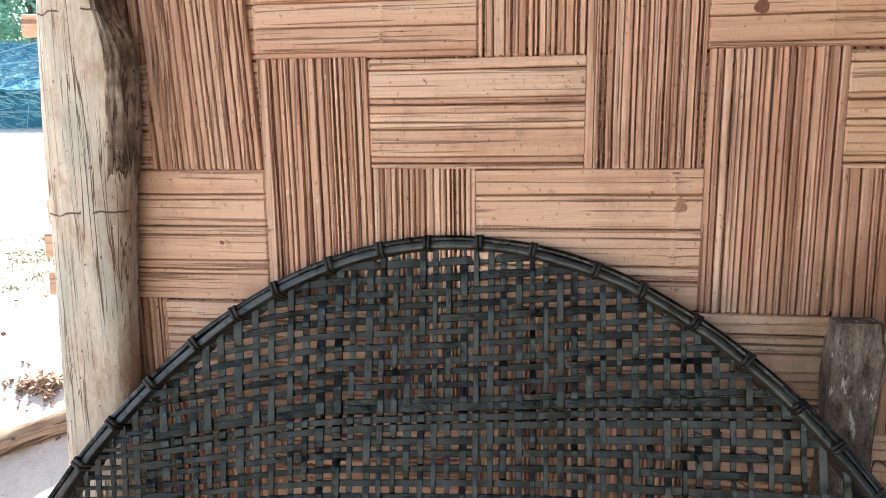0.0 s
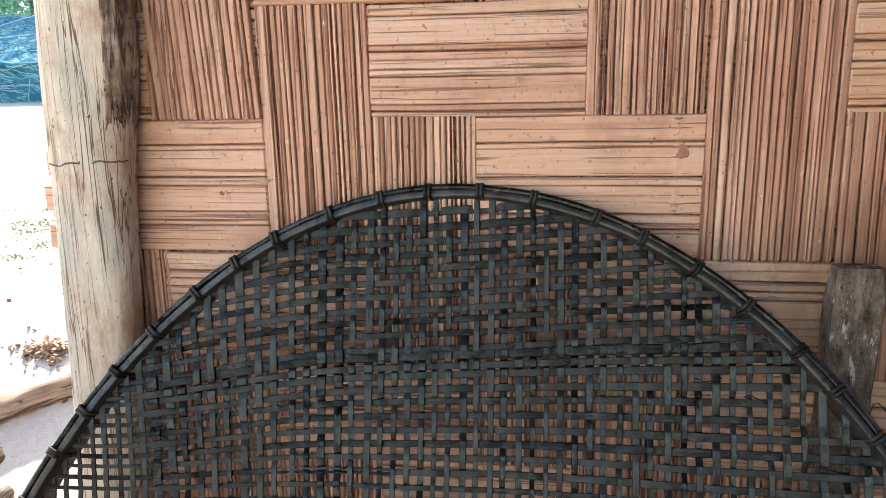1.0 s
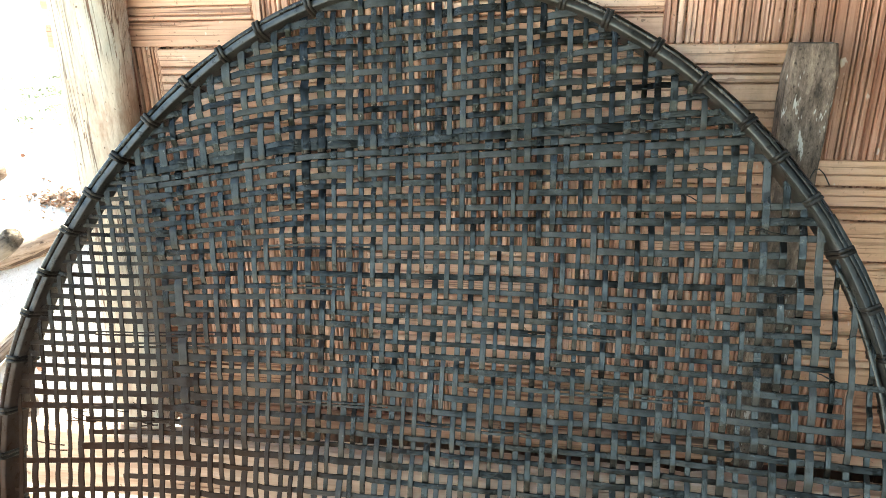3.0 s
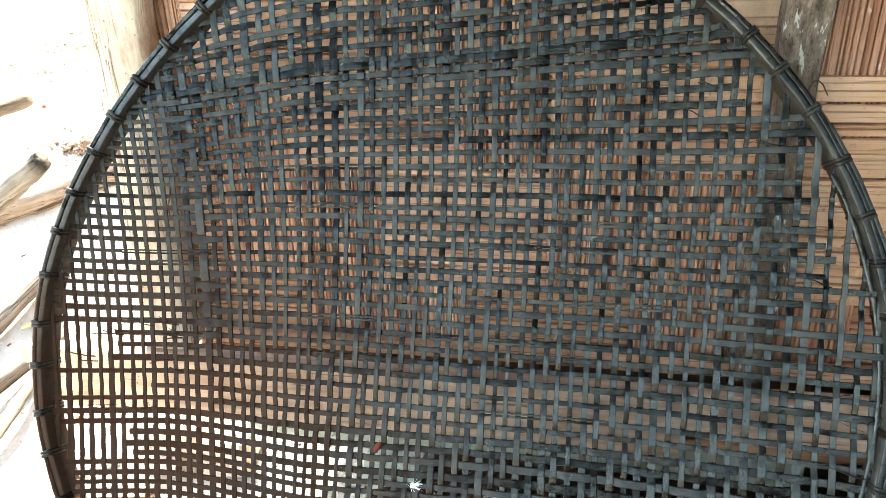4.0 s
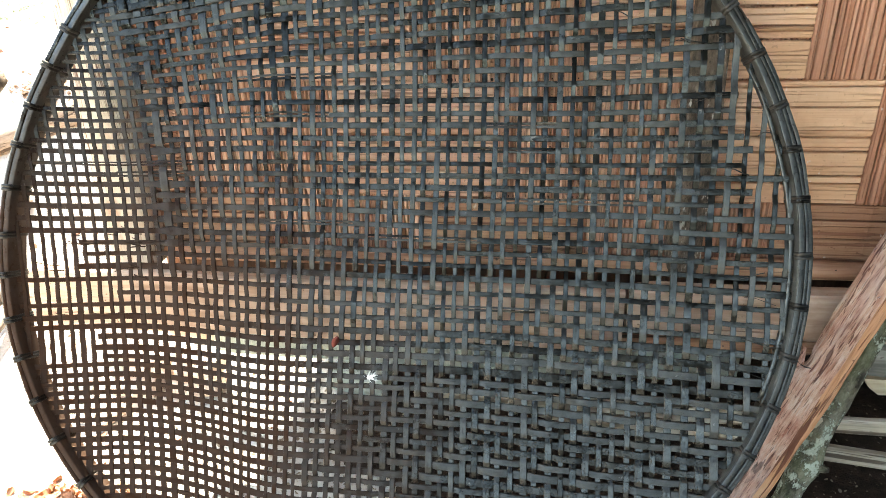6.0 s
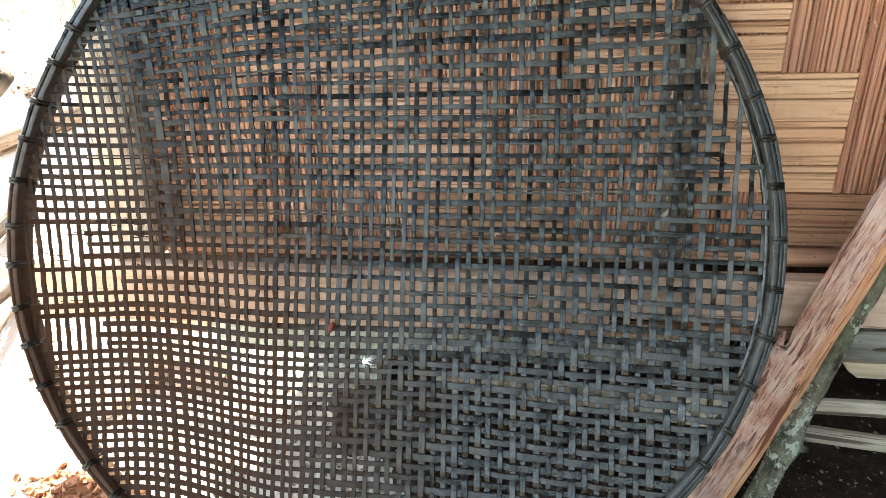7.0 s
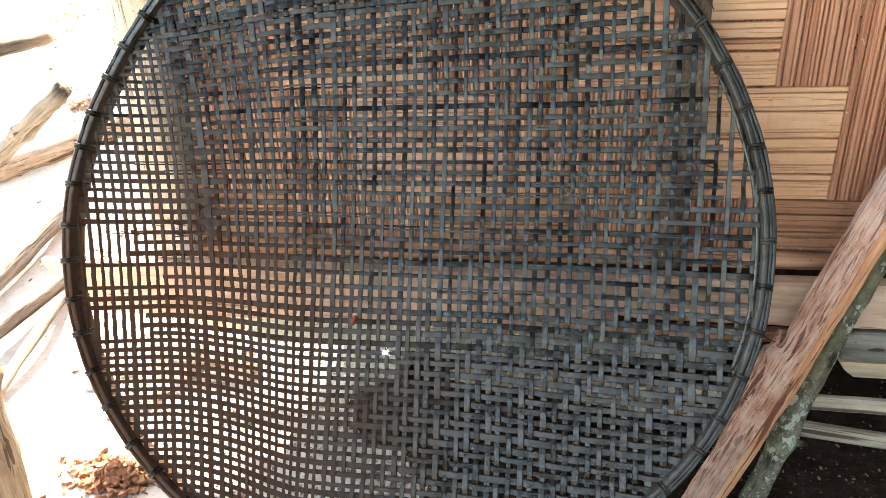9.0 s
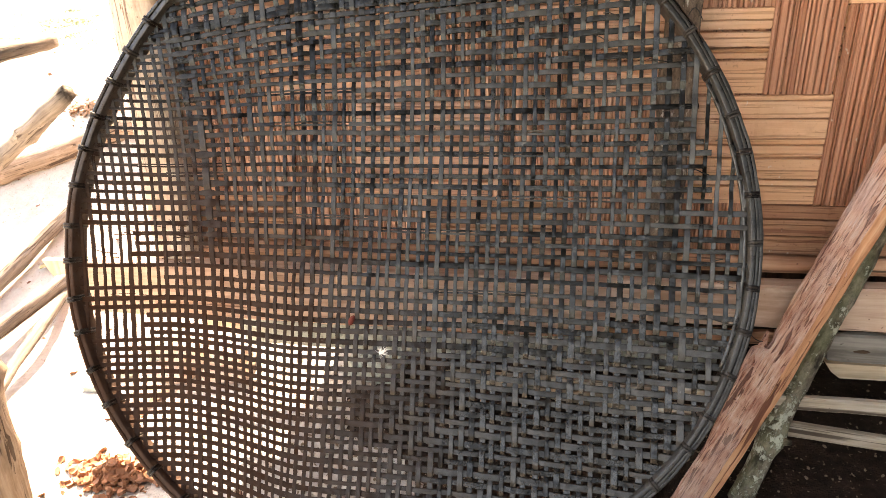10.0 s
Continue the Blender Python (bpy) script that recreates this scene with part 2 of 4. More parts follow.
M_slatwood = timber("grey_brown_slat", (0.23, 0.185, 0.14), (0.40, 0.34, 0.265), (0.54, 0.475, 0.39), grain=(110, 110, 5))
M_fire = timber("dry_firewood", (0.075, 0.062, 0.053), (0.155, 0.130, 0.110), (0.26, 0.230, 0.20), crack=(0.04, 0.025, 0.018), grain=(140, 140, 7), crack_at=0.62)
M_orange = timber("orange_bare_branch", (0.15, 0.10, 0.07), (0.25, 0.18, 0.13), (0.34, 0.265, 0.205), crack=(0.05, 0.03, 0.02), grain=(130, 130, 8), crack_at=0.62)
# kept dark so that the unseen roof reflects as black in the tray
M_roof = timber("dark_roof_thatch", (0.035, 0.026, 0.018), (0.07, 0.05, 0.034), (0.11, 0.08, 0.056), grain=(60, 60, 3))
M_fence = timber("dark_reflected_boards", (0.016, 0.018, 0.013), (0.032, 0.034, 0.025), (0.052, 0.052, 0.040), grain=(40, 40, 3))
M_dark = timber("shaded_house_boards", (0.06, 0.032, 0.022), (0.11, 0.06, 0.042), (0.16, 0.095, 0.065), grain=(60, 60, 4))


def lichen_bark():
    k = Mat("lichen_bark", 0.9, spec=0.2)
    g = k.noise((55, 55, 30), 5, 0.7)
    col = k.ramp(g, (0.38, (0.028, 0.023, 0.016)), (0.5, (0.12, 0.105, 0.078)), (0.63, (0.26, 0.235, 0.18)))
    moss = k.mask(k.noise((26, 26, 16), 4, 0.6), 0.50, 0.62)
    col = k.mix(k.math("MULTIPLY", moss, 0.45), col, (0.17, 0.19, 0.11))
    lich = k.mask(k.noise((44, 44, 34), 6, 0.8), 0.55, 0.58)
    col = k.mix(k.math("MULTIPLY", lich, 0.85), col, (0.50, 0.54, 0.44))
    return k.done(col, k.math("ADD", g, k.math("MULTIPLY", lich, 0.4)), 0.007, 1.0)


M_lichen = lichen_bark()


def soil(name, lo, mid, hi, speck, rough=0.95):
    k = Mat(name, rough, spec=0.15)
    a, b, f = k.noise((3, 3, 3), 6, 0.65), k.noise((45, 45, 45), 5, 0.7), k.noise((320, 320, 320), 3, 0.6)
    col = k.ramp(k.math("ADD", k.math("MULTIPLY", a, 0.55), k.math("MULTIPLY", b, 0.45)), (0.34, lo), (0.5, mid), (0.68, hi))
    s = k.mask(k.noise((120, 120, 120), 3, 0.6), 0.63, 0.70)
    col = k.mix(k.math("MULTIPLY", s, 0.7), col, speck)
    return k.done(col, k.math("ADD", b, k.math("MULTIPLY", f, 0.5)), 0.006, 0.9)


M_ground = soil("pale_dry_earth", (0.37, 0.335, 0.295), (0.475, 0.445, 0.41), (0.55, 0.525, 0.49), (0.26, 0.19, 0.14))
# soil darkened so that the shade under the house is in its colour
M_shaded_soil = soil("shaded_soil", (0.011, 0.0065, 0.0045), (0.030, 0.018, 0.013), (0.075, 0.046, 0.034), (0.20, 0.155, 0.115))
M_laterite = soil("pale_laterite", (0.46, 0.345, 0.28), (0.58, 0.465, 0.395), (0.66, 0.57, 0.50), (0.34, 0.22, 0.16))
M_cement = soil("grey_green_stone", (0.26, 0.29, 0.26), (0.36, 0.40, 0.37), (0.46, 0.50, 0.46), (0.2, 0.2, 0.19))


def simple(name, lo, hi, scale=60, rough=0.8):
    k = Mat(name, rough, spec=0.3)
    n = k.noise((scale, scale, scale), 4, 0.65)
    col = k.ramp(k.math("ADD", k.math("MULTIPLY", n, 0.6), k.math("MULTIPLY", k.rand, 0.4)), (0.25, lo), (0.75, hi))
    return k.done(col, n, 0.002, 0.5)


M_leaf_dry = simple("dry_leaf", (0.09, 0.034, 0.020), (0.26, 0.115, 0.066), 45)
M_leaf_red = simple("red_leaf", (0.040, 0.008, 0.006), (0.14, 0.026, 0.018), 90)
M_clod = simple("crumbled_clod", (0.20, 0.085, 0.045), (0.42, 0.215, 0.130), 70)
M_rubble = simple("bark_rubble", (0.12, 0.075, 0.052), (0.30, 0.205, 0.15), 60)
M_leaf_pale = simple("pale_leaf", (0.30, 0.25, 0.14), (0.42, 0.36, 0.22), 60)
M_chip = simple("litter_chip", (0.035, 0.026, 0.019), (0.24, 0.19, 0.14), 140)
M_grass = simple("short_grass", (0.10, 0.135, 0.08), (0.23, 0.26, 0.17), 20)
M_foliage = simple("tree_foliage", (0.06, 0.20, 0.14), (0.16, 0.38, 0.28), 9)
M_tarp = simple("blue_tarpaulin", (0.006, 0.075, 0.125), (0.05, 0.29, 0.40), 7, 1.0)
M_pole = simple("sun_bleached_bamboo", (0.08, 0.22, 0.28), (0.22, 0.40, 0.46), 12)
M_feather = simple("white_down", (0.75, 0.75, 0.72), (0.85, 0.85, 0.83), 40)
M_slat_knot = simple("bamboo_knot", (0.17, 0.065, 0.04), (0.40, 0.20, 0.13), 160)
M_knot = simple("dark_knot", (0.03, 0.02, 0.015), (0.08, 0.05, 0.03), 90)


# ---- mesh helpers ----
def mesh_from(name, verts, faces, mat, smooth=False):
    me = bpy.data.meshes.new(name)
    me.from_pydata([tuple(v) for v in verts], [], faces)
    me.materials.append(mat)
    if smooth:
        me.polygons.foreach_set("use_smooth", [True] * len(me.polygons))
    me.update()
    return me


def obj(name, me, parent=None, label="", at=None):
    ob = new(name, me)
    if parent is not None:
        ob.parent = parent
    if at is not None:
        ob.matrix_basis = at
    if label:
        ob["label"] = label
    return ob


def empty(name, at, label, category, group="", kind=""):
    ob = new(name)
    ob.empty_display_size = 0.05
    ob.matrix_basis = at
    return tagged(ob, label, category, group, kind)


def loft(rings, closed_ends=True, loop=False):
    """Faces between rings of equal length."""
    n, k = len(rings[0]), len(rings)
    verts = [v for r in rings for v in r]
    faces = []
    for i in range(k if loop else k - 1):
        a, b = i * n, ((i + 1) % k) * n
        for j in range(n):
            faces.append((a + j, a + (j + 1) % n, b + (j + 1) % n, b + j))
    if closed_ends and not loop:
        faces.append(tuple(range(n - 1, -1, -1)))
        faces.append(tuple((k - 1) * n + j for j in range(n)))
    return verts, faces


def along(a, b):
    """A pose at a whose z axis points to b, and the length."""
    a, b = Vector(a), Vector(b)
    return Matrix.Translation(a) @ (b - a).to_track_quat("Z", "Y").to_matrix().to_4x4(), (b - a).length


def stick_mesh(name, length, r0, r1, mat, seed, rough=0.08, bend=0.0, sides=14, knots=(), squash=1.0, step=0.02):
    """A crooked round or split stick along local z with uneven skin, knots and blunt ends."""
    rings = []
    n = max(6, int(length / step))
    for i in range(n + 1):
        s = i / n
        z = s * length
        cx = bend * math.sin(s * 3.1) + 0.4 * bend * math.sin(s * 7 + seed)
        cy = 0.6 * bend * math.sin(s * 4.3 + seed * 2)
        r = r0 + (r1 - r0) * s
        for kz, ks in knots:
            r *= 1 + ks * math.exp(-((z - kz) / 0.018) ** 2)
        end = min(1.0, 0.86 + 0.14 * min(i, n - i))
        ring = []
        for j in range(sides):
            a = 2 * math.pi * j / sides
            w = 1 + rough * 2 * noise.noise((math.cos(a) * 1.3 + seed, math.sin(a) * 1.3, z * 14)) + rough * noise.noise((math.cos(a) * 4, math.sin(a) * 4 + seed, z * 45))
            x, y = math.cos(a) * r * w * end, math.sin(a) * r * w * end * squash
            jag = 0.0
            if i in (0, n):
                jag = 0.35 * r * noise.noise((x * 60, y * 60, seed * 3.7))
            ring.append((cx + x, cy + y, z + jag))
        rings.append(ring)
    v, f = loft(rings)
    return mesh_from(name, v, f, mat, smooth=True)


def board_mesh(name, size, mat, seed, bevel=0.003, wob=0.0015, slant=(0, 0)):
    """A board along local z (length), x (width), y (thickness), with soft edges and an uneven outline."""
    w, th, length = size
    n = max(4, int(length / 0.03))
    rings = []
    for i in range(n + 1):
        z = length * i / n
        e = bevel if i in (0, n) else 0.0
        ring = []
        hw, ht = w / 2 - e, th / 2 - e
        b = min(bevel, ht * 0.9)
        for sx, sy, first in ((1, -1, 0), (1, 1, 1), (-1, 1, 0), (-1, -1, 1)):
            pts = [(sx * (hw - b), sy * ht), (sx * hw, sy * (ht - b))]
            if first:
                pts.reverse()
            ring += pts
        out = []
        for x, y in ring:
            dx = wob * noise.noise((x * 9 + seed, y * 9, z * 9)) + 0.6 * wob * noise.noise((x * 9 + seed, y * 9, z * 40))
            zz = z + (slant[0] if i == 0 else slant[1] if i == n else 0) * x / w
            out.append((x + dx, y + 0.5 * wob * noise.noise((x * 7, seed, z * 12)), zz))
        rings.append(out)
    v, f = loft(rings)
    return mesh_from(name, v, f, mat)


def lump_mesh(name, r, mat, seed, squash=0.7, sub=2, rough=0.35):
    bm = bmesh.new()
    bmesh.ops.create_icosphere(bm, subdivisions=sub, radius=r)
    for v in bm.verts:
        k = 1 + rough * noise.noise(v.co / r * 1.1 + Vector((seed, 0, 0))) + 0.5 * rough * noise.noise(v.co / r * 3.1 + Vector((0, seed, 0)))
        v.co = Vector((v.co.x * k, v.co.y * k, v.co.z * k * squash))
    me = bpy.data.meshes.new(name)
    bm.to_mesh(me)
    bm.free()
    me.materials.append(mat)
    return me


def smooth01(x):
    x = min(1.0, max(0.0, x))
    return x * x * (3 - 2 * x)


# ---- ground ----
def ground_z(x, y):
    """Level yard by the house; a bank rises beside it and runs on uphill."""
    out = smooth01((-0.62 - x) / 0.35)
    bank = 0.44 * smooth01((y - 0.72) / 0.95) + 0.125 * max(0.0, y - 1.5)
    far = smooth01((math.hypot(x, y) - 9) / 25)
    up = bank * out * (1 - far) + far * 1.5 * out
    near = max(0.0, 1 - math.hypot(x + 0.8, y - 0.8) / 4)
    return up + near * (0.010 * noise.noise((x * 5, y * 5, 0)) + 0.006 * noise.noise((x * 23, y * 23, 3)) - 0.004)


def spaced(lo, hi, step, outer):
    a = list(np.arange(lo, hi + 1e-6, step))
    d, left, right = step, a[0], a[-1]
    while right < outer:
        d *= 1.22
        left, right = left - d, right + d
        a = [left] + a + [right]
    return a


gx, gy = spaced(-2.4, 1.0, 0.03, 300), spaced(-0.3, 2.6, 0.03, 300)
gv = [(x, y, ground_z(x, y)) for y in gy for x in gx]
gf = [(j * len(gx) + i, j * len(gx) + i + 1, (j + 1) * len(gx) + i + 1, (j + 1) * len(gx) + i) for j in range(len(gy) - 1) for i in range(len(gx) - 1)]
ground = tagged(obj("ground", mesh_from("ground", gv, gf, M_ground, True)), "pale dry sunlit earth of the yard", "ground", kind="structure")

# Dark sheet for the house's shade; its unseen porch stretch dims bounce and reflections.
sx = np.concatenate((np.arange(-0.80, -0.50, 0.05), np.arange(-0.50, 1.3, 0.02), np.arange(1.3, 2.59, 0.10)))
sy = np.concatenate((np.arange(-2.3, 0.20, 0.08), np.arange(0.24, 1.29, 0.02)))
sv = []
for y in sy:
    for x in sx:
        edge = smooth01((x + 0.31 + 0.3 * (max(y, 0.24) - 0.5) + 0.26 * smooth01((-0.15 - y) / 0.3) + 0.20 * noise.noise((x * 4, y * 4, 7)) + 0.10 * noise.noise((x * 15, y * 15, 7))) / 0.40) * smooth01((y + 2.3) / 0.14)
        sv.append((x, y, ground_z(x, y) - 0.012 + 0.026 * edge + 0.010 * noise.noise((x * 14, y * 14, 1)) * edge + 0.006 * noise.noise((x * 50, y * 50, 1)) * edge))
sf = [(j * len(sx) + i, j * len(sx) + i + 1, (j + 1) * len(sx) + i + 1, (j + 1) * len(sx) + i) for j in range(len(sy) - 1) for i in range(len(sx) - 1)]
tagged(obj("soil_under_house", mesh_from("soil_under_house", sv, sf, M_shaded_soil)), "dark soil sheet under house and porch, shade put into its colour", "soil", kind="structure")

# ---- house shell around the wall ----
WALL_Y = 0.687
COLS = [-0.53, -0.403, -0.281, -0.164, -0.058, 0.047, 0.160, 0.285, 0.414, 0.504, 0.62, 0.735, 0.85]
ROWZ = [0.333, 0.420, 0.577, 0.690, 0.809, 0.950, 1.060, 1.175, 1.290]       # from the foot of the wall upwards
ROW_TOP = 5                                                                    # ROWZ[5] to ROWZ[6] is weave row 1


def box(name, lo, hi, mat, label, category, kind="structure"):
    bm = bmesh.new()
    bmesh.ops.create_cube(bm, size=1)
    lo, hi = Vector(lo), Vector(hi)
    for v in bm.verts:
        v.co = Vector([lo[i] + (v.co[i] + 0.5) * (hi[i] - lo[i]) for i in range(3)])
    bmesh.ops.bevel(bm, geom=bm.edges[:], offset=0.004, segments=1, affect="EDGES")
    me = bpy.data.meshes.new(name)
    bm.to_mesh(me)
    bm.free()
    me.materials.append(mat)
    return tagged(obj(name, me), label, category, kind=kind)


# Added dark backing: stops sun leaking through and keeps the wall's cracks dark.
box("wall_lining", (-0.47, 0.700, 0.225), (2.6, 0.730, 2.4), M_dark, "added dark backing that shuts light out behind the woven wall", "wall")
box("wall_upper", (-0.50, 0.672, 1.292), (2.6, 0.698, 2.38), M_rail, "upper part of the bamboo wall under the eave", "wall")
box("wall_far", (0.852, 0.672, 0.335), (2.6, 0.698, 1.290), M_rail, "far stretch of the bamboo wall", "wall")
# Unseen floor and back panel, added to keep sun from under the house.
box("house_floor", (-0.43, 0.735, 0.27), (2.6, 1.34, 0.33), M_dark, "unseen raised floor, added to shade the earth under the house", "floor")
box("wall_back", (-0.31, 1.30, 0.0), (2.6, 1.34, 0.268), M_dark, "added dark panel that blocks sun under the raised house", "wall")
box("wall_house_back", (-0.40, 1.300, 0.334), (2.6, 1.338, 2.2), M_rail, "plain boarded back wall of the house", "wall")
box("wall_house_side", (-0.43, 0.735, 0.334), (-0.402, 1.338, 2.2), M_rail, "plain boarded side wall of the house", "wall")
box("wall_house_end", (2.565, 0.735, 0.334), (2.598, 1.296, 2.2), M_rail, "plain boarded end wall of the house", "wall")
# Two unseen dark panels, added to hold back light on this side.
box("wall_porch_end", (2.60, -2.1, 0.0), (2.64, 0.670, 1.40), M_dark, "unseen dark panel added to block light from the end", "wall")
box("wall_porch_front", (1.40, -2.14, 0.0), (2.64, -2.10, 1.40), M_dark, "unseen dark panel added to block light from the front", "wall")
# Unseen wall, added as a dark band in the tray's reflections.
box("wall_yard", (-9.0, -4.72, -0.1), (6.0, -4.6, 0.9), M_fence, "unseen dark wall added for the tray's sheen to reflect", "fence")
# Unseen roof, added: its slope and eave set what sky the tray reflects.
roof_rings = [[(x, y, 2.20 + 0.36 * y + dz) for y, dz in ((-2.2, 0), (1.4, 0), (1.4, 0.07), (-2.2, 0.07))] for x in (-0.62, 2.7)]
v, f = loft(roof_rings)
tagged(obj("porch_roof", mesh_from("porch_roof", v, f, M_roof)), "unseen roof added to shade the wall and darken tray reflections", "roof", kind="structure")


# ---- woven bamboo wall ----
wall = empty("wall_woven", Matrix.Identity(4), "woven wall of flattened pinkish-brown split bamboo", "wall", kind="structure")
rng = random.Random(7)


def level_on_top(col, row):
    """Two over, two under, stepping one column a row."""
    return (col - row) % 4 in (2, 3)


def cuts(lo, hi, rng, widths=(0.0045, 0.005, 0.006, 0.0065, 0.007, 0.0075, 0.009, 0.011)):
    """Splits a band into slats with cracks between them."""
    out, x = [], lo
    while x < hi - 0.002:
        w = rng.choice(widths)
        if hi - x - w < 0.004:
            w = hi - x
        crack = rng.choice((0.0004, 0.0007, 0.0010, 0.0012, 0.0015, 0.0020))
        out.append((x, min(x + w, hi) - crack))
        x += w
    return out


def slat_mesh(kind, lo, hi, stops, mat, seed, drift, nodes):
    """One slat. stops: (place along it, height). The section has softened front edges."""
    rings = []
    ph = rng.uniform(0, 50)
    w = hi - lo
    shut = 0.0003 if kind == "v" else 0.0007
    cup = rng.uniform(-0.0005, 0.0007)
    tilt = rng.uniform(-0.0007, 0.0007)
    for s, h in stops:
        side = 0.0013 * noise.noise((s * 5, seed * 3.7, 0)) + 0.0003 * noise.noise((s * 14, ph, 2)) + (drift * (max(s, 0.80) - 0.95) if kind == "v" else drift * (s - stops[0][0]))
        h2 = h + 0.0008 * noise.noise((s * 7, ph, 5)) + sum(0.0009 * math.exp(-((s - q) / 0.004) ** 2) for q in nodes)
        pinch = 0.00007 * (1 + noise.noise((s * 18, ph, 9)))
        a, b = lo + side + pinch, hi + side - pinch
        c = min(0.0009, (b - a) * 0.18)
        prof = [(a - shut, -0.0034), (b + shut, -0.0034), (b, -0.0002 - tilt), (b - c, 0.0013 - tilt), ((a + b) / 2, 0.0013 + cup), (a + c, 0.0013 + tilt), (a, -0.0002 + tilt)]
        if kind == "v":
            rings.append([(x, WALL_Y - h2 - y, s) for x, y in prof])
        else:
            rings.append([(s, WALL_Y - h2 - y, x) for x, y in reversed(prof)])
    v, f = loft(rings)
    return mesh_from("slat", v, f, mat, False)


def stops_for(edges, tops, lo_end, hi_end, nodes, seed):
    """Heights along a slat that runs over and under: close to flat in a cell, a quick step at its border."""
    out = []
    for i, top in enumerate(tops):
        h = 0.0042 if top else -0.0030
        a, b = edges[i], edges[i + 1]
        prev = tops[i - 1] if i else top
        nxt = tops[i + 1] if i + 1 < len(tops) else top
        e0 = 0.006 if prev != top and not top else 0.0004
        e1 = 0.006 if nxt != top and not top else 0.0004
        for s in (a + e0, a + 0.27 * (b - a), a + 0.5 * (b - a), a + 0.73 * (b - a), b - e1):
            out.append((s, h))
    for q in nodes:
        near = min(out, key=lambda t: abs(t[0] - q))
        out += [(q - 0.004, near[1]), (q, near[1]), (q + 0.004, near[1])]
    out = sorted(t for t in out if lo_end < t[0] < hi_end)
    return [(lo_end, out[0][1])] + out + [(hi_end, out[-1][1])]


for c in range(len(COLS) - 1):
    tops = [not level_on_top(c, 6 - i) for i in range(len(ROWZ) - 1)]
    nodes = [rng.uniform(0.4, 0.75), rng.uniform(0.85, 1.2)]
    lean = (-0.05, -0.07, -0.01)[c] if c < 3 else rng.uniform(-0.012, 0.012)
    for lo, hi in cuts(COLS[c] + 0.0005, COLS[c + 1] - 0.0005, rng):
        if c == 0 and lo < -0.485:
            continue
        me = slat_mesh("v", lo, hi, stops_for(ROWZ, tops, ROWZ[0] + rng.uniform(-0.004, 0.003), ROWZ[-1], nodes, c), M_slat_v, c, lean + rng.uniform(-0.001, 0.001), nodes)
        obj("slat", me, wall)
for i in range(len(ROWZ) - 1):
    row = 6 - i
    tops = [level_on_top(c, row) for c in range(len(COLS) - 1)]
    nodes = [rng.uniform(-0.4, -0.1), 0.135 if row == 2 else rng.uniform(0.1, 0.6)]
    lean = rng.uniform(-0.004, 0.004)
    for lo, hi in cuts(ROWZ[i] + 0.0005, ROWZ[i + 1] - 0.0005, rng, (0.006, 0.009, 0.013, 0.018, 0.024, 0.028)):
        left = -0.488 + rng.uniform(0, 0.006)
        if row == 2 or 0.80 < lo < 0.92:                      # ragged ends past the post
            left = -0.533 + rng.uniform(-0.005, 0.006) if rng.random() < 0.7 else -0.50
        if 1.075 < lo < 1.098:
            left = -0.545
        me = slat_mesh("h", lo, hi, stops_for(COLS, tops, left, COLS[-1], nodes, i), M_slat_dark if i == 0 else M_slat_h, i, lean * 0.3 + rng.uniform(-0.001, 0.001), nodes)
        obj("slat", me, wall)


for x, z, r in ((0.139, 0.914, 0.0075), (0.203, 1.097, 0.0065), (-0.33, 0.872, 0.003)):
    obj("knot", lump_mesh("knot", r, M_slat_knot, x * 9, 0.9, 3, 0.25), wall, "round brown branch knot in the bamboo", at=pose(x, 0.6815, z) @ Matrix.Diagonal((1.0, 0.25, 1.15, 1)))

# ---- corner post ----
post = empty("corner_post", pose(-0.45, 0.66, 0.0), "weathered hewn timber corner post with bark on one side", "post")


def post_part(name, a0, a1, mat, seed, grow, rough=0.02):
    """An angular stretch of the post's skin, with a closed back."""
    rings = []
    for i in range(261):
        z = 0.318 + 1.88 * i / 260
        cx = 0.0 + 0.0496 * (max(z, 0.2) - 1.037) + 0.003 * math.sin(z * 5)
        hw = 0.0395 + 0.0066 * smooth01((z - 0.75) / 0.3)
        ring = []
        for j in range(37):
            a = a0 + (a1 - a0) * j / 36
            c, s = math.cos(a), math.sin(a)
            p = 3.2
            k = (abs(c) ** p + abs(s) ** p) ** (-1 / p)
            w = 1 + 0.035 * noise.noise((c * 1.5, s * 1.5 + seed, z * 4)) + rough * noise.noise((c * 5, s * 5, z * 12 + seed)) + 0.8 * rough * noise.noise((c * 18, s * 18, z * 20 + seed))
            g = grow * (4.0 * smooth01((z - 0.895 + 0.03 * noise.noise((z * 9, s * 3, 1))) / 0.09) - 3.0) if grow else 0.0
            x = hw * k * c * w + g * c - (0.028 * smooth01((z - 1.055) / 0.08) * c if c > 0 else 0.0)
            y = (0.026 * k * s * w) + g * s
            ring.append((cx + x, min(y, 0.019), z))
        ring.append((cx + (0.030 if grow else 0.0), 0.018, z))
        rings.append(ring)
    v, f = loft(rings)
    return mesh_from(name, v, f, mat, True)


obj("trunk", post_part("trunk", radians(155), radians(385), M_post, 3, 0.0), post)
obj("bark", post_part("bark", radians(308), radians(395), M_bark, 8, 0.0022, 0.06), post, "rough dark brown bark strip")

# short dark stub post in front of the wall
stub = empty("stub_post", pose(0.300, 0.6665, 0.32), "short sooty grey stub post with crumbling top", "post")
k = Mat("sooty_stub_wood", 0.85, spec=0.25)
g1, g2 = k.noise((130, 130, 45), 6, 0.75), k.noise((30, 30, 14), 5, 0.7)
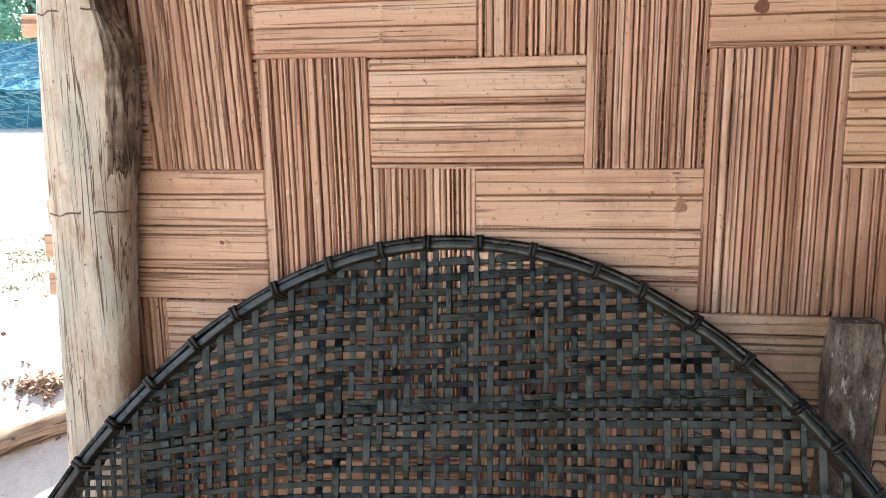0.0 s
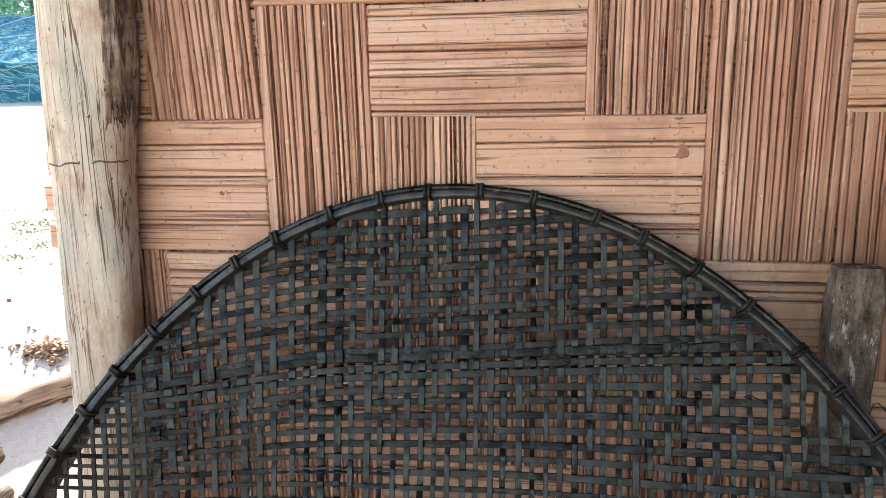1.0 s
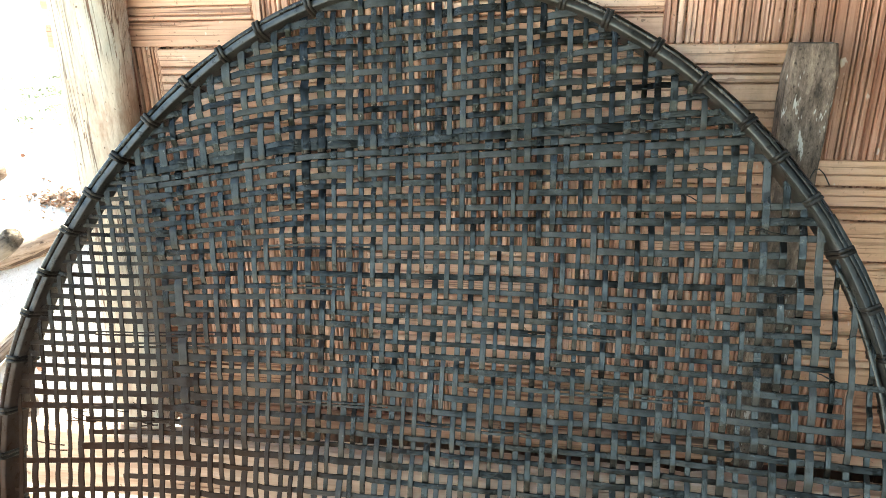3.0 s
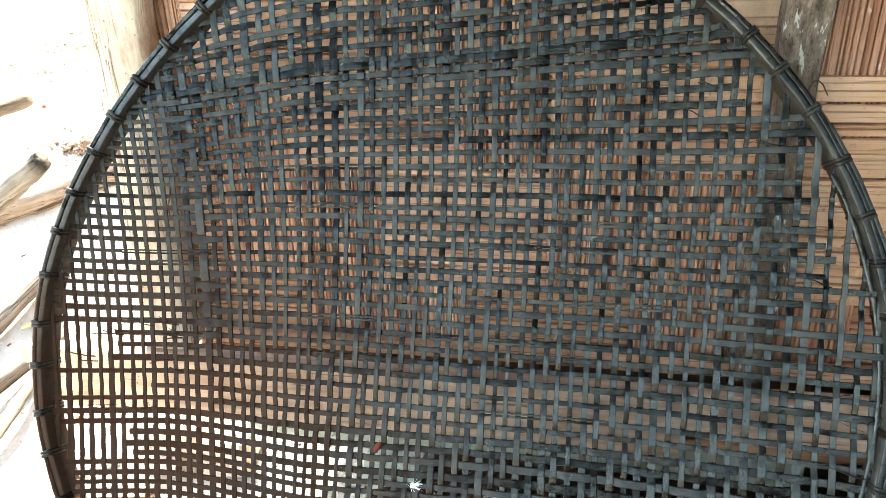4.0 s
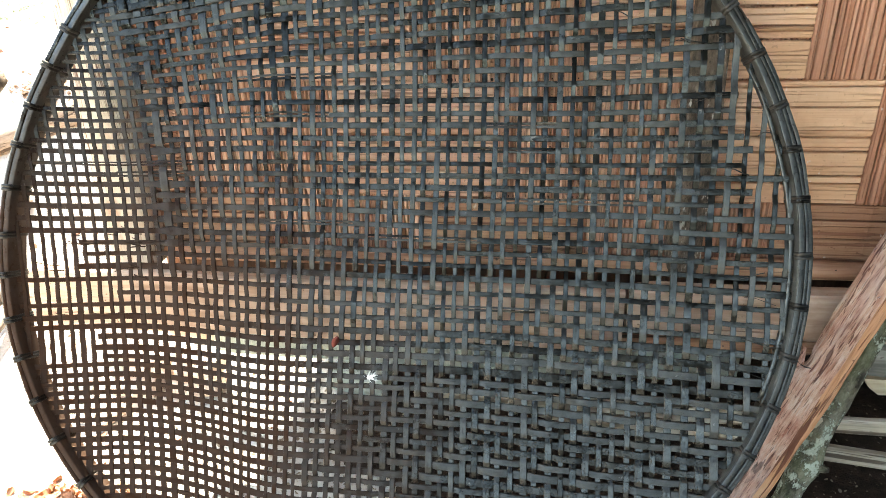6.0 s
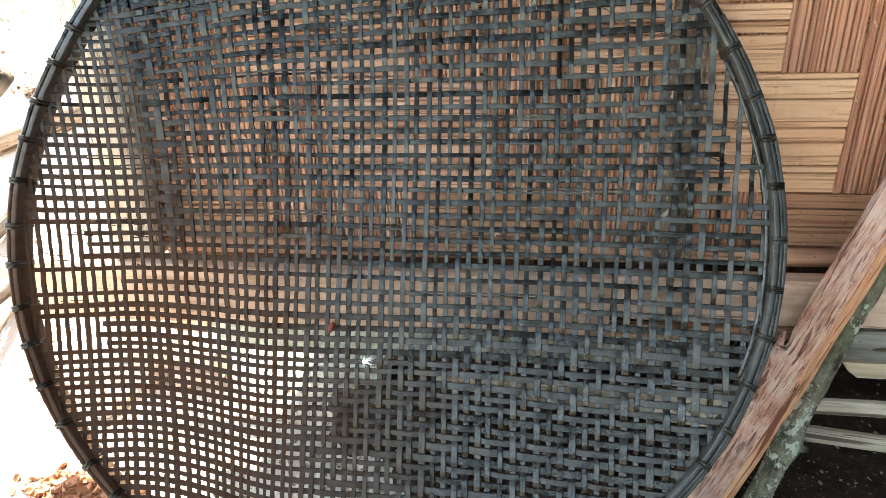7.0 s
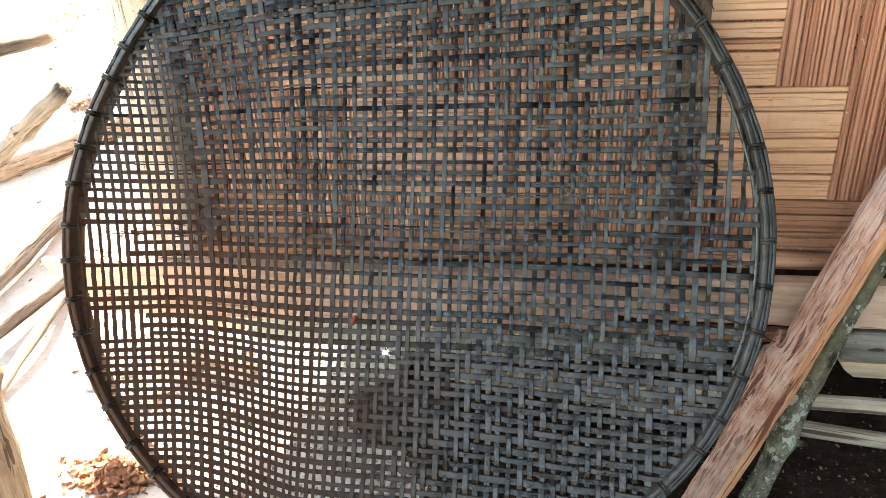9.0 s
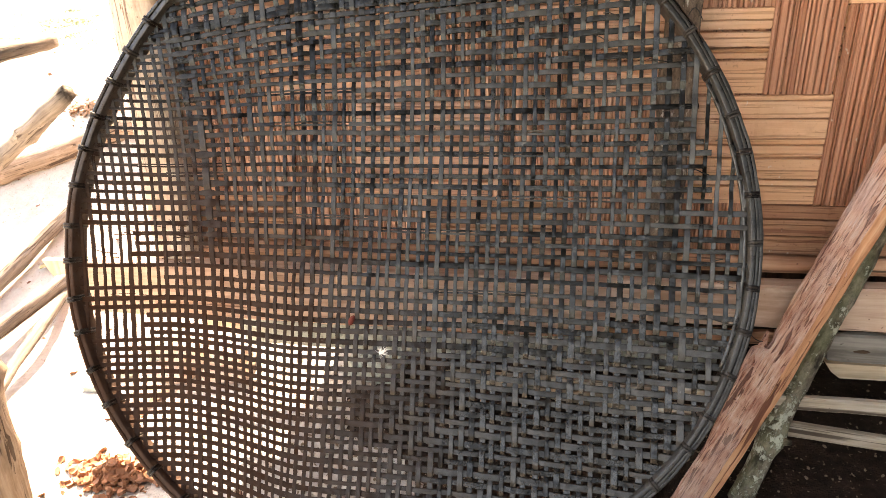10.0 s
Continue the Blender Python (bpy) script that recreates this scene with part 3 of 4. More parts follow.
c1 = k.ramp(k.math("ADD", k.math("MULTIPLY", g1, 0.6), k.math("MULTIPLY", g2, 0.4)), (0.40, (0.036, 0.026, 0.020)), (0.53, (0.17, 0.122, 0.094)), (0.66, (0.36, 0.275, 0.21)))
c1 = k.mix(k.math("MULTIPLY", k.mask(k.noise((150, 150, 38), 3, 0.6), 0.63, 0.67), 0.75), c1, (0.55, 0.51, 0.46))
c1 = k.mix(k.math("MULTIPLY", k.mask(k.noise((260, 260, 200), 2, 0.5), 0.64, 0.68), 0.7), c1, (0.03, 0.02, 0.016))
M_stub = k.done(c1, g1, 0.003, 0.9)
obj("trunk", board_mesh("trunk", (0.044, 0.030, 0.488), M_stub, 4.2, 0.003, 0.004), stub)

# ---- timber along the foot of the wall ----
def board(name, a, b, width, thick, mat, label, category="board", seed=1.0, **k):
    m, n = along(a, b)
    me = board_mesh(name, (width, thick, n), mat, seed, **k)
    return tagged(obj(name, me, at=m), label, category)


def stick(name, a, b, r0, r1, mat, seed, label, category="log", group="", **k):
    m, n = along(a, b)
    return tagged(obj(name, stick_mesh(name, n, r0, r1, mat, seed, **k), at=m), label, category, group)


sill = board("sill_board", (-0.672, 0.632, 0.266), (0.225, 0.632, 0.268), 0.030, 0.098, M_beam, "pale sawn sill board along the wall's foot", seed=2, wob=0.004, slant=(0.02, 0))
board("sill_board", (0.229, 0.632, 0.285), (1.3, 0.632, 0.287), 0.030, 0.068, M_beam, "narrow pale sawn sill board with knots", seed=21, wob=0.003)
sv2 = [(x, y, z) for y in (0.628, 0.640) for x, z in ((-0.729, 0.309), (-0.660, 0.311), (-0.664, 0.290), (-0.716, 0.279))]
splinter = obj("splinter", mesh_from("splinter", sv2, [(0, 3, 2, 1), (4, 5, 6, 7), (0, 1, 5, 4), (1, 2, 6, 5), (2, 3, 7, 6), (3, 0, 4, 7)], M_beam), sill, "broken pointed tip of the board")
splinter.matrix_parent_inverse = sill.matrix_basis.inverted()
stick("wall_rail", (-0.44, 0.668, 0.330), (1.3, 0.668, 0.333), 0.013, 0.014, M_rail, 5, "brown round pole under the wall's edge", "pole", rough=0.05)
plank = empty("grey_plank", pose(0.545, 0.645, 0.198), "grey weathered plank with a pale cut lower edge", "board")
obj("face", board_mesh("face", (0.060, 0.016, 0.70), M_grey, 3, 0.003, 0.002, slant=(0.012, 0)), plank, at=pose(0.004, 0, 0.006, 0, 90, 0))
cut = [(x, y, z) for y, d in ((-0.016, 0.0), (0.006, 0.003)) for x, z in ((0.002, -0.008 - d), (0.355, -0.011 - d), (0.355, -0.033), (0.024, -0.033), (0.010, -0.022))]
obj("cut_edge", mesh_from("cut_edge", cut, [(4, 3, 2, 1, 0), (5, 6, 7, 8, 9)] + [(i, (i + 1) % 5, 5 + (i + 1) % 5, 5 + i) for i in range(5)], M_cut), plank, "pale freshly cut lower edge")
obj("knot", lump_mesh("knot", 0.009, M_knot, 2.0, 0.5, 2, 0.3), plank, "dark knot hole", at=pose(0.048, -0.0065, 0.010, 0, 0, 0) @ Matrix.Diagonal((1.5, 0.35, 0.8, 1)))
board("timber_slat", (-0.02, 0.565, 0.170), (1.2, 0.565, 0.154), 0.013, 0.022, M_slatwood, "thin grey-brown slat lying under the house", seed=7, wob=0.002)
board("timber_slat", (0.10, 0.575, 0.150), (1.2, 0.555, 0.048), 0.013, 0.024, M_slatwood, "thin cracked slat lying under the house", seed=9, wob=0.002)
board("lower_board", (-0.435, 0.74, 0.126), (0.42, 0.74, 0.120), 0.02, 0.054, M_cement, "greenish grey board in the shade under the sill", seed=12, wob=0.003)
board("lower_board", (-0.52, 0.745, 0.135), (-0.437, 0.745, 0.137), 0.02, 0.040, M_beam, "short pale board end under the sill", seed=13, wob=0.003)
board("lath", (-0.10, 0.690, 0.185), (0.52, 0.690, 0.196), 0.016, 0.022, M_rail, "pinkish-brown lath under the sill board", seed=15, wob=0.003)

# ---- red split log and lichen branch ----
LOG_A, LOG_B = Vector((0.3325, 0.5055, -0.024)), Vector((0.622, 0.640, 0.600))
LOG_SECTION = ((-0.023, 0.002), (-0.019, -0.009), (0.005, -0.017), (0.010, -0.0175), (0.025, -0.0085), (0.022, 0.008), (0.008, 0.020), (-0.015, 0.017))


def log_mesh(length):
    """A riven log along local z: a broad flat front face, a narrow side face, a torn step on one edge."""
    rings, n, m = [], int(length / 0.005), 64
    for i in range(n + 1):
        z = length * i / n
        step = 0.013 * smooth01((0.298 - z) / 0.004) * (1 - smooth01((0.270 - z) / 0.17)) - 0.004 * math.exp(-((z - 0.310) / 0.012) ** 2)
        bend = 0.004 * math.sin(z * 6.5 + 0.6)
        ring = []
        for j in range(m):
            k = j / m * len(LOG_SECTION)
            (x0, y0), (x1, y1) = LOG_SECTION[int(k)], LOG_SECTION[(int(k) + 1) % len(LOG_SECTION)]
            t = k - int(k)
            x, y = x0 + (x1 - x0) * t, y0 + (y1 - y0) * t
            r = math.hypot(x, y)
            w = 0.0022 * noise.noise((x * 40, y * 40, z * 9)) + 0.0024 * noise.noise((x * 160, y * 160, z * 14)) + 0.0012 * noise.noise((x * 300 + 7, y * 300, z * 45))
            x, y = x * (1 + w / r), y * (1 + w / r)
            if x < -0.010:
                x -= step * min(1.0, (-0.010 - x) / 0.010)
            ring.append((x + bend, y, z))
        rings.append(ring)
    v, f = loft(rings)
    me = mesh_from("split_log", v, f, M_red, True)
    me.materials.append(M_red_side)
    for q, p in enumerate(me.polygons):
        if q < n * m and 3 * m / len(LOG_SECTION) <= q % m < 6 * m / len(LOG_SECTION):
            p.material_index = 1
    return me


ld = (LOG_B - LOG_A).normalized()
ly = (Vector((0.10, 1.0, -0.55)) - ld * ld.dot(Vector((0.10, 1.0, -0.55)))).normalized()
lm = Matrix((ly.cross(ld), ly, ld)).transposed().to_4x4()
lm.translation = LOG_A
log = tagged(obj("split_log", log_mesh((LOG_B - LOG_A).length), at=lm), "split reddish log with torn fibres leaning by the wall", "log")
fr = random.Random(9)


def shard_mesh(length, width, thick, seed):
    rings = []
    for q in range(7):
        t = q / 6
        w2 = width * (1 - 0.85 * t) * (1 + 0.25 * noise.noise((t * 4, seed, 0))) / 2
        h2 = thick * (1 - 0.8 * t) / 2
        bx, by = 0.006 * t * t * math.sin(seed), 0.008 * t * t
        rings.append([(bx - w2, by - h2, length * t), (bx + w2, by - h2, length * t), (bx + w2 * 0.7, by + h2, length * t), (bx - w2 * 0.7, by + h2, length * t)])
    v, f = loft(rings)
    return mesh_from("torn_fibre", v, f, M_red)


for q in range(9):
    z0 = 0.41 + 0.05 * fr.random()
    obj("torn_fibre", shard_mesh(fr.uniform(0.008, 0.018), fr.uniform(0.001, 0.0025), 0.0010, q * 1.3), log, "torn splinter of red wood", at=pose(fr.uniform(0.002, 0.015), -0.0165, z0, fr.uniform(10, 40), fr.uniform(-60, 60), fr.uniform(0, 90)))
obj("torn_slab", shard_mesh(0.052, 0.022, 0.016, 4.4), log, "torn upright splinter of the log", at=pose(-0.0235, -0.003, 0.268, 0, 4, 15))
branch = stick("lichen_branch", (0.418, 0.515, 0.000), (0.592, 0.640, 0.430), 0.0164, 0.0105, M_lichen, 5.0, "grey-green branch spotted with pale lichen", "branch", rough=0.10, bend=0.003, knots=((0.125, 0.34), (0.34, 0.10)), sides=20, step=0.008)

for q, (z0, a) in enumerate(((0.125, 185), (0.112, 285))):
    obj("twig_stub", stick_mesh("twig_stub", 0.016 - 0.008 * q, 0.0060, 0.0040, M_lichen, 60 + q, sides=9, step=0.004, rough=0.2), branch, "short broken side twig", at=pose(0.011 * math.cos(radians(a)), 0.011 * math.sin(radians(a)), z0, 0, 62, a))


# ---- the big woven tray ----
TRAY_C = Vector((-0.077, 0.492, 0.4385))
TU, TV, TN = Vector((1, 0, 0)), Vector((0, 0.385, 0.923)).normalized(), Vector((0, 0.923, -0.385)).normalized()
HARM = (0.0023, -0.002, -0.0042, -0.0069, 0.0063, 0.0016, -0.0064, 0.0041, 0.0001, -0.0007, 0.0006)


def tray_r(a):
    r = 0.466 + HARM[0]
    for k in range(1, 6):
        r += HARM[2 * k - 1] * math.cos(k * a) + HARM[2 * k] * math.sin(k * a)
    turn = math.atan2(math.sin(a + 0.62), math.cos(a + 0.62))          # the hoop bulges at its lower end
    return r + 0.009 * math.exp(-(turn / 0.45) ** 2)


def tray_p(u, v, d):
    """Tray coordinates (across, up the slope, depth behind the rim's front) to local metres."""
    return TU * u + TV * v + TN * d


def tray_depth(u, v):
    rho = min(1.0, math.hypot(u, v) / (tray_r(math.atan2(v, u)) - 0.012))
    return 0.011 + 0.047 * (1 - rho ** 2.2) + 0.003 * noise.noise((u * 6, v * 6, 4)) * (1 - rho)


tray = empty("winnowing_tray", Matrix.Translation(TRAY_C), "large round soot-black woven bamboo winnowing tray leaning on the wall", "tray")
rng = random.Random(21)


def positions(pitch_at, lim):
    out, x = [], -lim
    while x < lim:
        out.append(x + rng.uniform(-0.0012, 0.0012))
        x += pitch_at(x)
    return out


def warped(u, v):
    """The weave has sagged: strips near one side lean, and all of them wander a little."""
    v = 0.04 + (v - 0.04) * (1 - 0.12 * smooth01((-0.10 - u) / 0.25))
    lean = -0.10 * v * smooth01((-0.08 - u) / 0.20)
    return (u + lean + 0.0035 * noise.noise((u * 4, v * 3, 11)),
            v + 0.07 * u * smooth01((v - 0.15) / 0.2) + 0.0040 * noise.noise((u * 4, v * 6, 23)) + 0.05 * min(0.0, u + 0.12) * smooth01((0.06 - v) / 0.15))


SEAM = 0.302
US = positions(lambda u: 0.0128 + 0.0010 * smooth01((u + 0.32) / 0.06) + 0.0006 * smooth01((u - 0.05) / 0.1) + 0.0012 * smooth01((u - 0.24) / 0.12), 0.50)
VS = positions(lambda v: 0.0096 if abs(v - SEAM) < 0.012 else 0.0137 + 0.0010 * smooth01((0.22 - abs(v - 0.02)) / 0.08) - 0.0008 * smooth01((-0.12 - v) / 0.05) + 0.003 * math.exp(-((v + 0.08) / 0.04) ** 2), 0.49)
AMP = 0.0012


def plain_side(u, v):
    return u < -0.272 - 0.07 * v + 0.16 * smooth01((-0.09 - v) / 0.06)


def upright_on_top(i, j):
    """Two over, two under, stepping up to one side; a plain weave near one edge; a seam row where the steps jump."""
    if plain_side(US[i], VS[j]):
        return (i + j) % 2 == 0
    if abs(VS[j] - SEAM) < 0.010:
        return (i + 2 * (j % 2)) % 4 in (0, 1)
    calm = smooth01((US[i] + 0.08) / 0.10) * smooth01((0.02 - VS[j]) / 0.10)
    slip = round((2.4 - 1.9 * calm) * noise.noise((US[i] * 7, VS[j] * 7, 40)))
    return (i - j + slip + (2 if VS[j] > SEAM else 0)) % 4 in (0, 1)


def chord(fixed, upright):
    """Ends of a strip inside the rim."""
    inside = []
    for q in range(-208, 209):
        s = q * 0.0025
        u, v = warped(*((fixed, s) if upright else (s, fixed)))
        if math.hypot(u, v) < tray_r(math.atan2(v, u)) - 0.0108:
            inside.append(s)
    return (inside[0], inside[-1]) if inside else (0.0, 0.0)


def closeness(u, v):
    """How broad the strips are: fuller along the seam and low on one side, sparser elsewhere."""
    full = 0.16 * smooth01((u + 0.02) / 0.14) * smooth01((-0.06 - v) / 0.10) - 0.10 * smooth01((u - 0.15) / 0.15) * smooth01((v + 0.05) / 0.10)
    seam = 0.18 * math.exp(-((v - SEAM) / 0.022) ** 2) * smooth01((u + 0.34) / 0.1)
    edge = 0.45 * math.exp(-((u + 0.262 + 0.07 * v) / 0.010) ** 2) * smooth01((v + 0.06) / 0.08)
    low = 0.15 * smooth01((-0.08 - v) / 0.12) * (1 - smooth01((u + 0.18) / 0.10)) - 0.09 * smooth01((v + 0.10) / 0.08) * smooth01((0.28 - v) / 0.04) * (1 - smooth01((u - 0.10) / 0.12))
    return (0.82 if plain_side(u, v) else 0.94) + full + seam + edge + low


def strip_mesh(fixed, cross, tops, lo, hi, upright, width, seed):
    pts = []
    for s, top in zip(cross, tops):
        if lo <= s <= hi:
            flat = 0.35 if plain_side(*((fixed, s) if upright else (s, fixed))) else 1.0
            h = (AMP if top else -AMP) * flat
            pts += [(s - 0.0036, h), (s - 0.0018, h * 1.08), (s + 0.0018, h * 1.08), (s + 0.0036, h)]
    if not pts:
        return None
    pts = [(lo, pts[0][1])] + pts + [(hi, pts[-1][1])]
    rings = []
    for s, h in pts:
        side = 0.0009 * noise.noise((s * 5, seed, 0)) + 0.00025 * noise.noise((s * 40, seed, 1))
        half = width * closeness(*((fixed, s) if upright else (s, fixed))) * (0.5 + 0.04 * noise.noise((s * 14, seed, 3)))
        if not upright:                                 # broad where they come loose near one side
            half *= 1 + 0.30 * smooth01((-0.20 - s) / 0.08) * math.exp(-((fixed + 0.02) / 0.13) ** 2)
        twist = 0.0007 * noise.noise((s * 12, seed, 7))
        ring = []
        for e, hh in ((-1, 0.0001), (-0.86, 0.0007), (0.10, 0.00085), (0.86, 0.0007), (1, 0.0001), (1, -0.0006), (-1, -0.0006)):
            f = fixed + side + e * half
            u, v = warped(*((f, s) if upright else (s, f)))
            ring.append(tray_p(u, v, tray_depth(u, v) - h - hh - twist * e))
        if not upright:
            ring.reverse()
        rings.append(ring)
    v, f = loft(rings)
    me = mesh_from("strip", v, f, M_strip_v if upright else M_strip_h, True)
    me.set_sharp_from_angle(angle=radians(32))
    return me


for i, u in enumerate(US):
    lo, hi = chord(u, True)
    if hi - lo < 0.03:
        continue
    me = strip_mesh(u, VS, [upright_on_top(i, j) for j in range(len(VS))], lo, hi, True, rng.choice((0.0058, 0.0064, 0.0072, 0.0080)), i * 1.7)
    if me:
        obj("strip", me, tray)
for j, v in enumerate(VS):
    lo, hi = chord(v, False)
    if hi - lo < 0.03:
        continue
    at_side = v - 0.013 * smooth01((0.06 - v) / 0.15)
    if -0.055 < at_side < -0.004 or -0.104 < at_side < -0.083 or -0.192 < at_side < -0.143:        # broken away near one side
        lo = max(lo, -0.372 + rng.uniform(-0.014, 0.035))
    if -0.02 < v < 0.27 and rng.random() < 0.75:                         # stop short of the rim
        hi -= rng.uniform(0.026, 0.046)
    tops = [not upright_on_top(i, j) for i in range(len(US))]
    wide = rng.choice((0.0062, 0.0068, 0.0076, 0.0084))
    if abs(v - SEAM) > 0.03 and rng.random() < (0.45 if abs(v - 0.02) < 0.10 else 0.12):        # a stretch of the strip has split lengthwise
        s0 = rng.uniform(lo, hi - 0.15)
        s1, gap = s0 + rng.uniform(0.06, 0.15), rng.uniform(0.0018, 0.0024)
        pieces = [(v, wide, lo, s0), (v - gap, wide * 0.45, s0, s1), (v + gap, wide * 0.40, s0, s1), (v, wide, s1, hi)]
    else:
        pieces = [(v, wide, lo, hi)]
    for q, (at_v, wide, l, h) in enumerate(pieces):
        me = strip_mesh(at_v, US, tops, l, h, False, wide, 300 + j * 1.3 + q * 0.4)
        if me:
            obj("strip", me, tray)


def hoop_mesh(name, r_in, r_out, d_front, d_back, mat, seed, a0=0.0, a1=2 * math.pi, wob=0.001, slope=0.0, soft=0.3):
    """A bent bamboo lath with rounded edges: radii counted inwards from the rim's outline, depth from its front."""
    full = abs(a1 - a0 - 2 * math.pi) < 1e-6
    n = int(300 * (a1 - a0) / (2 * math.pi))
    rings = []
    for i in range(n + (0 if full else 1)):
        a = a0 + (a1 - a0) * i / n
        R = tray_r(a)
        w = wob * noise.noise((math.cos(a) * 6, math.sin(a) * 6, seed)) + 0.25 * wob * noise.noise((math.cos(a) * 30, math.sin(a) * 30, seed))
        d = wob * noise.noise((math.cos(a) * 5, math.sin(a) * 5, seed + 9))
        ro, ri = R - r_out + w, R - r_in + w
        m = (ro - ri) * soft
        h = m * 0.8
        prof = [(ri - slope, d_back - h), (ri - slope * 0.15, d_front + h), (ri + m * 0.3, d_front + h * 0.35), (ri + m, d_front), (ro - m, d_front), (ro - m * 0.3, d_front + h * 0.35), (ro, d_front + h), (ro, d_back - h), (ro - m, d_back), (ri + m - slope, d_back)]
        rings.append([tray_p(math.cos(a) * r, math.sin(a) * r, q + d) for r, q in prof])
    v, f = loft(rings, not full, full)
    return mesh_from(name, v, f, mat, True)


obj("outer_hoop", hoop_mesh("outer_hoop", 0.0060, 0.0, -0.002, 0.027, M_hoop, 1, soft=0.42), tray, "bent split-bamboo hoop, shiny on its outer edge")
obj("inner_hoop", hoop_mesh("inner_hoop", 0.0130, 0.0058, -0.001, 0.030, M_hoop, 5, slope=0.001, soft=0.20), tray, "bent inner bamboo hoop")
for k, (ri, ro, d0, a0, a1) in enumerate(((0.0, -0.0028, 0.004, -0.5, 0.80), (0.0185, 0.0140, 0.010, -0.35, 0.45))):
    obj("rim_strand", hoop_mesh("rim_strand", ri, ro, d0, d0 + 0.005, M_hoop, 20 + k, a0, a1, 0.002), tray)

for k, (ri, ro, d0, a0, a1) in enumerate(((0.0128, 0.0070, -0.0026, -1.15, 0.70), (0.0066, 0.0034, -0.0032, -1.0, 0.85), (0.0031, -0.0003, -0.0028, -1.2, 0.55))):
    obj("rim_lath", hoop_mesh("rim_lath", ri, ro, d0, d0 + 0.004, M_lath, 31 + 3 * k, a0, a1, 0.0016, soft=0.16), tray, "flat dark bamboo lath bound along the rim's face")


def tie_mesh():
    """Two flat turns of rattan round the rim's section, at the origin: x outwards, y along the rim, z back."""
    rings_all, faces = [], []
    base = 0
    for off in (-0.0020, 0.0021):
        rings = []
        n = 24
        for i in range(n):
            a = 2 * math.pi * i / n
            c, s = math.cos(a), math.sin(a)
            k = (abs(c) ** 8 + abs(s) ** 8) ** (-1 / 8)
            x, z = -0.0064 + 0.0070 * k * c, 0.0135 + 0.0182 * k * s
            if c < 0:
                x -= 0.0012 * z / 0.03
            rings.append([(x + c * e, off + t, z + s * e) for e, t in ((-0.0008, -0.0019), (0.0003, -0.0018), (0.0006, 0.0), (0.0003, 0.0018), (-0.0008, 0.0019))])
        v, f = loft(rings, False, True)
        faces += [tuple(base + q for q in g) for g in f]
        rings_all += v
        base += len(v)
    return mesh_from("tie", rings_all, faces, M_tie, True)


TIE = tie_mesh()
N_TIES = 54
for i in range(N_TIES):
    a = 2 * math.pi * (i + rng.uniform(-0.12, 0.12)) / N_TIES
    R = tray_r(a)
    e = TU * math.cos(a) + TV * math.sin(a)
    t = TN.cross(e)
    m = Matrix((e, t, TN)).transposed().to_4x4()
    m.translation = e * R
    obj("tie", TIE, tray, at=m @ pose(0, 0, 0, rng.uniform(-4, 4), 0, rng.uniform(-7, 7)))


def wire_mesh(name, pts, r, mat):
    rings = []
    for i, p in enumerate(pts):
        d = (Vector(pts[min(i + 1, len(pts) - 1)]) - Vector(pts[max(i - 1, 0)])).normalized()
        s = d.orthogonal().normalized()
        q = d.cross(s)
        rings.append([Vector(p) + s * r * math.cos(2 * math.pi * k / 5) + q * r * math.sin(2 * math.pi * k / 5) for k in range(5)])
    v, f = loft(rings)
    return mesh_from(name, v, f, mat, True)


for a, up, out in ((-0.22, -0.010, 0.018), (0.62, 0.02, 0.022)):
    R = tray_r(a)
    p = [tray_p(math.cos(a) * (R - 0.004 + out * s), math.sin(a) * R + up * math.sin(2.6 * s) - 0.01 * s * s, 0.004 + 0.004 * math.sin(4 * s)) for s in (0, 0.2, 0.4, 0.6, 0.8, 1.0)]
    obj("loose_tie_end", wire_mesh("loose_tie_end", p, 0.0006, M_tie), tray, "thin loose end of a tie")

for q in range(26):
    u0, v0 = rng.uniform(-0.40, -0.26), rng.choice((-0.045, -0.012, 0.0, -0.10, -0.055)) + rng.uniform(-0.004, 0.004)
    ln = rng.uniform(0.010, 0.032)
    tip = rng.uniform(-0.006, 0.006)
    pts = [tray_p(u0 - ln * t, v0 + tip * t * t, tray_depth(u0 - ln * t, v0) - 0.001 - 0.003 * t * rng.random()) for t in (0, 0.35, 0.7, 1.0)]
    obj("frayed_fibre", wire_mesh("frayed_fibre", pts, rng.uniform(0.0003, 0.0009), M_tie), tray)
for q in range(22):
    a = rng.uniform(-1.1, 1.2)
    rr = tray_r(a) - rng.uniform(0.03, 0.10)
    u0, v0 = rr * math.cos(a), rr * math.sin(a)
    ln = rng.uniform(0.015, 0.045)
    pts = [tray_p(u0 + ln * t, v0 + 0.004 * math.sin(3 * t + q), tray_depth(u0 + ln * t, v0) - 0.0022) for t in (0, 0.35, 0.7, 1.0)]
    obj("frayed_fibre", wire_mesh("frayed_fibre", pts, rng.uniform(0.0003, 0.0008), M_tie), tray)

# white down feather caught in the weave
fv, ff = [], []
for i in range(60):
    ang = rng.gauss(0.5, 0.75)
    ln = 0.021 * rng.uniform(0.55, 1.0) * (1 - 0.25 * abs(ang - 0.5))
    root = Vector((-0.010, 0, -0.006)) + Vector((rng.uniform(0, 0.006), 0, rng.uniform(0, 0.004)))
    tip = root + Vector((math.cos(ang) * ln, rng.uniform(-0.005, 0.001), math.sin(ang) * ln))
    w = Vector((-math.sin(ang), 0.2, math.cos(ang))) * 0.00035
    b = len(fv)
    fv += [root - w, root + w, tip + w * 0.3, tip - w * 0.3]
    ff.append((b, b + 1, b + 2, b + 3))
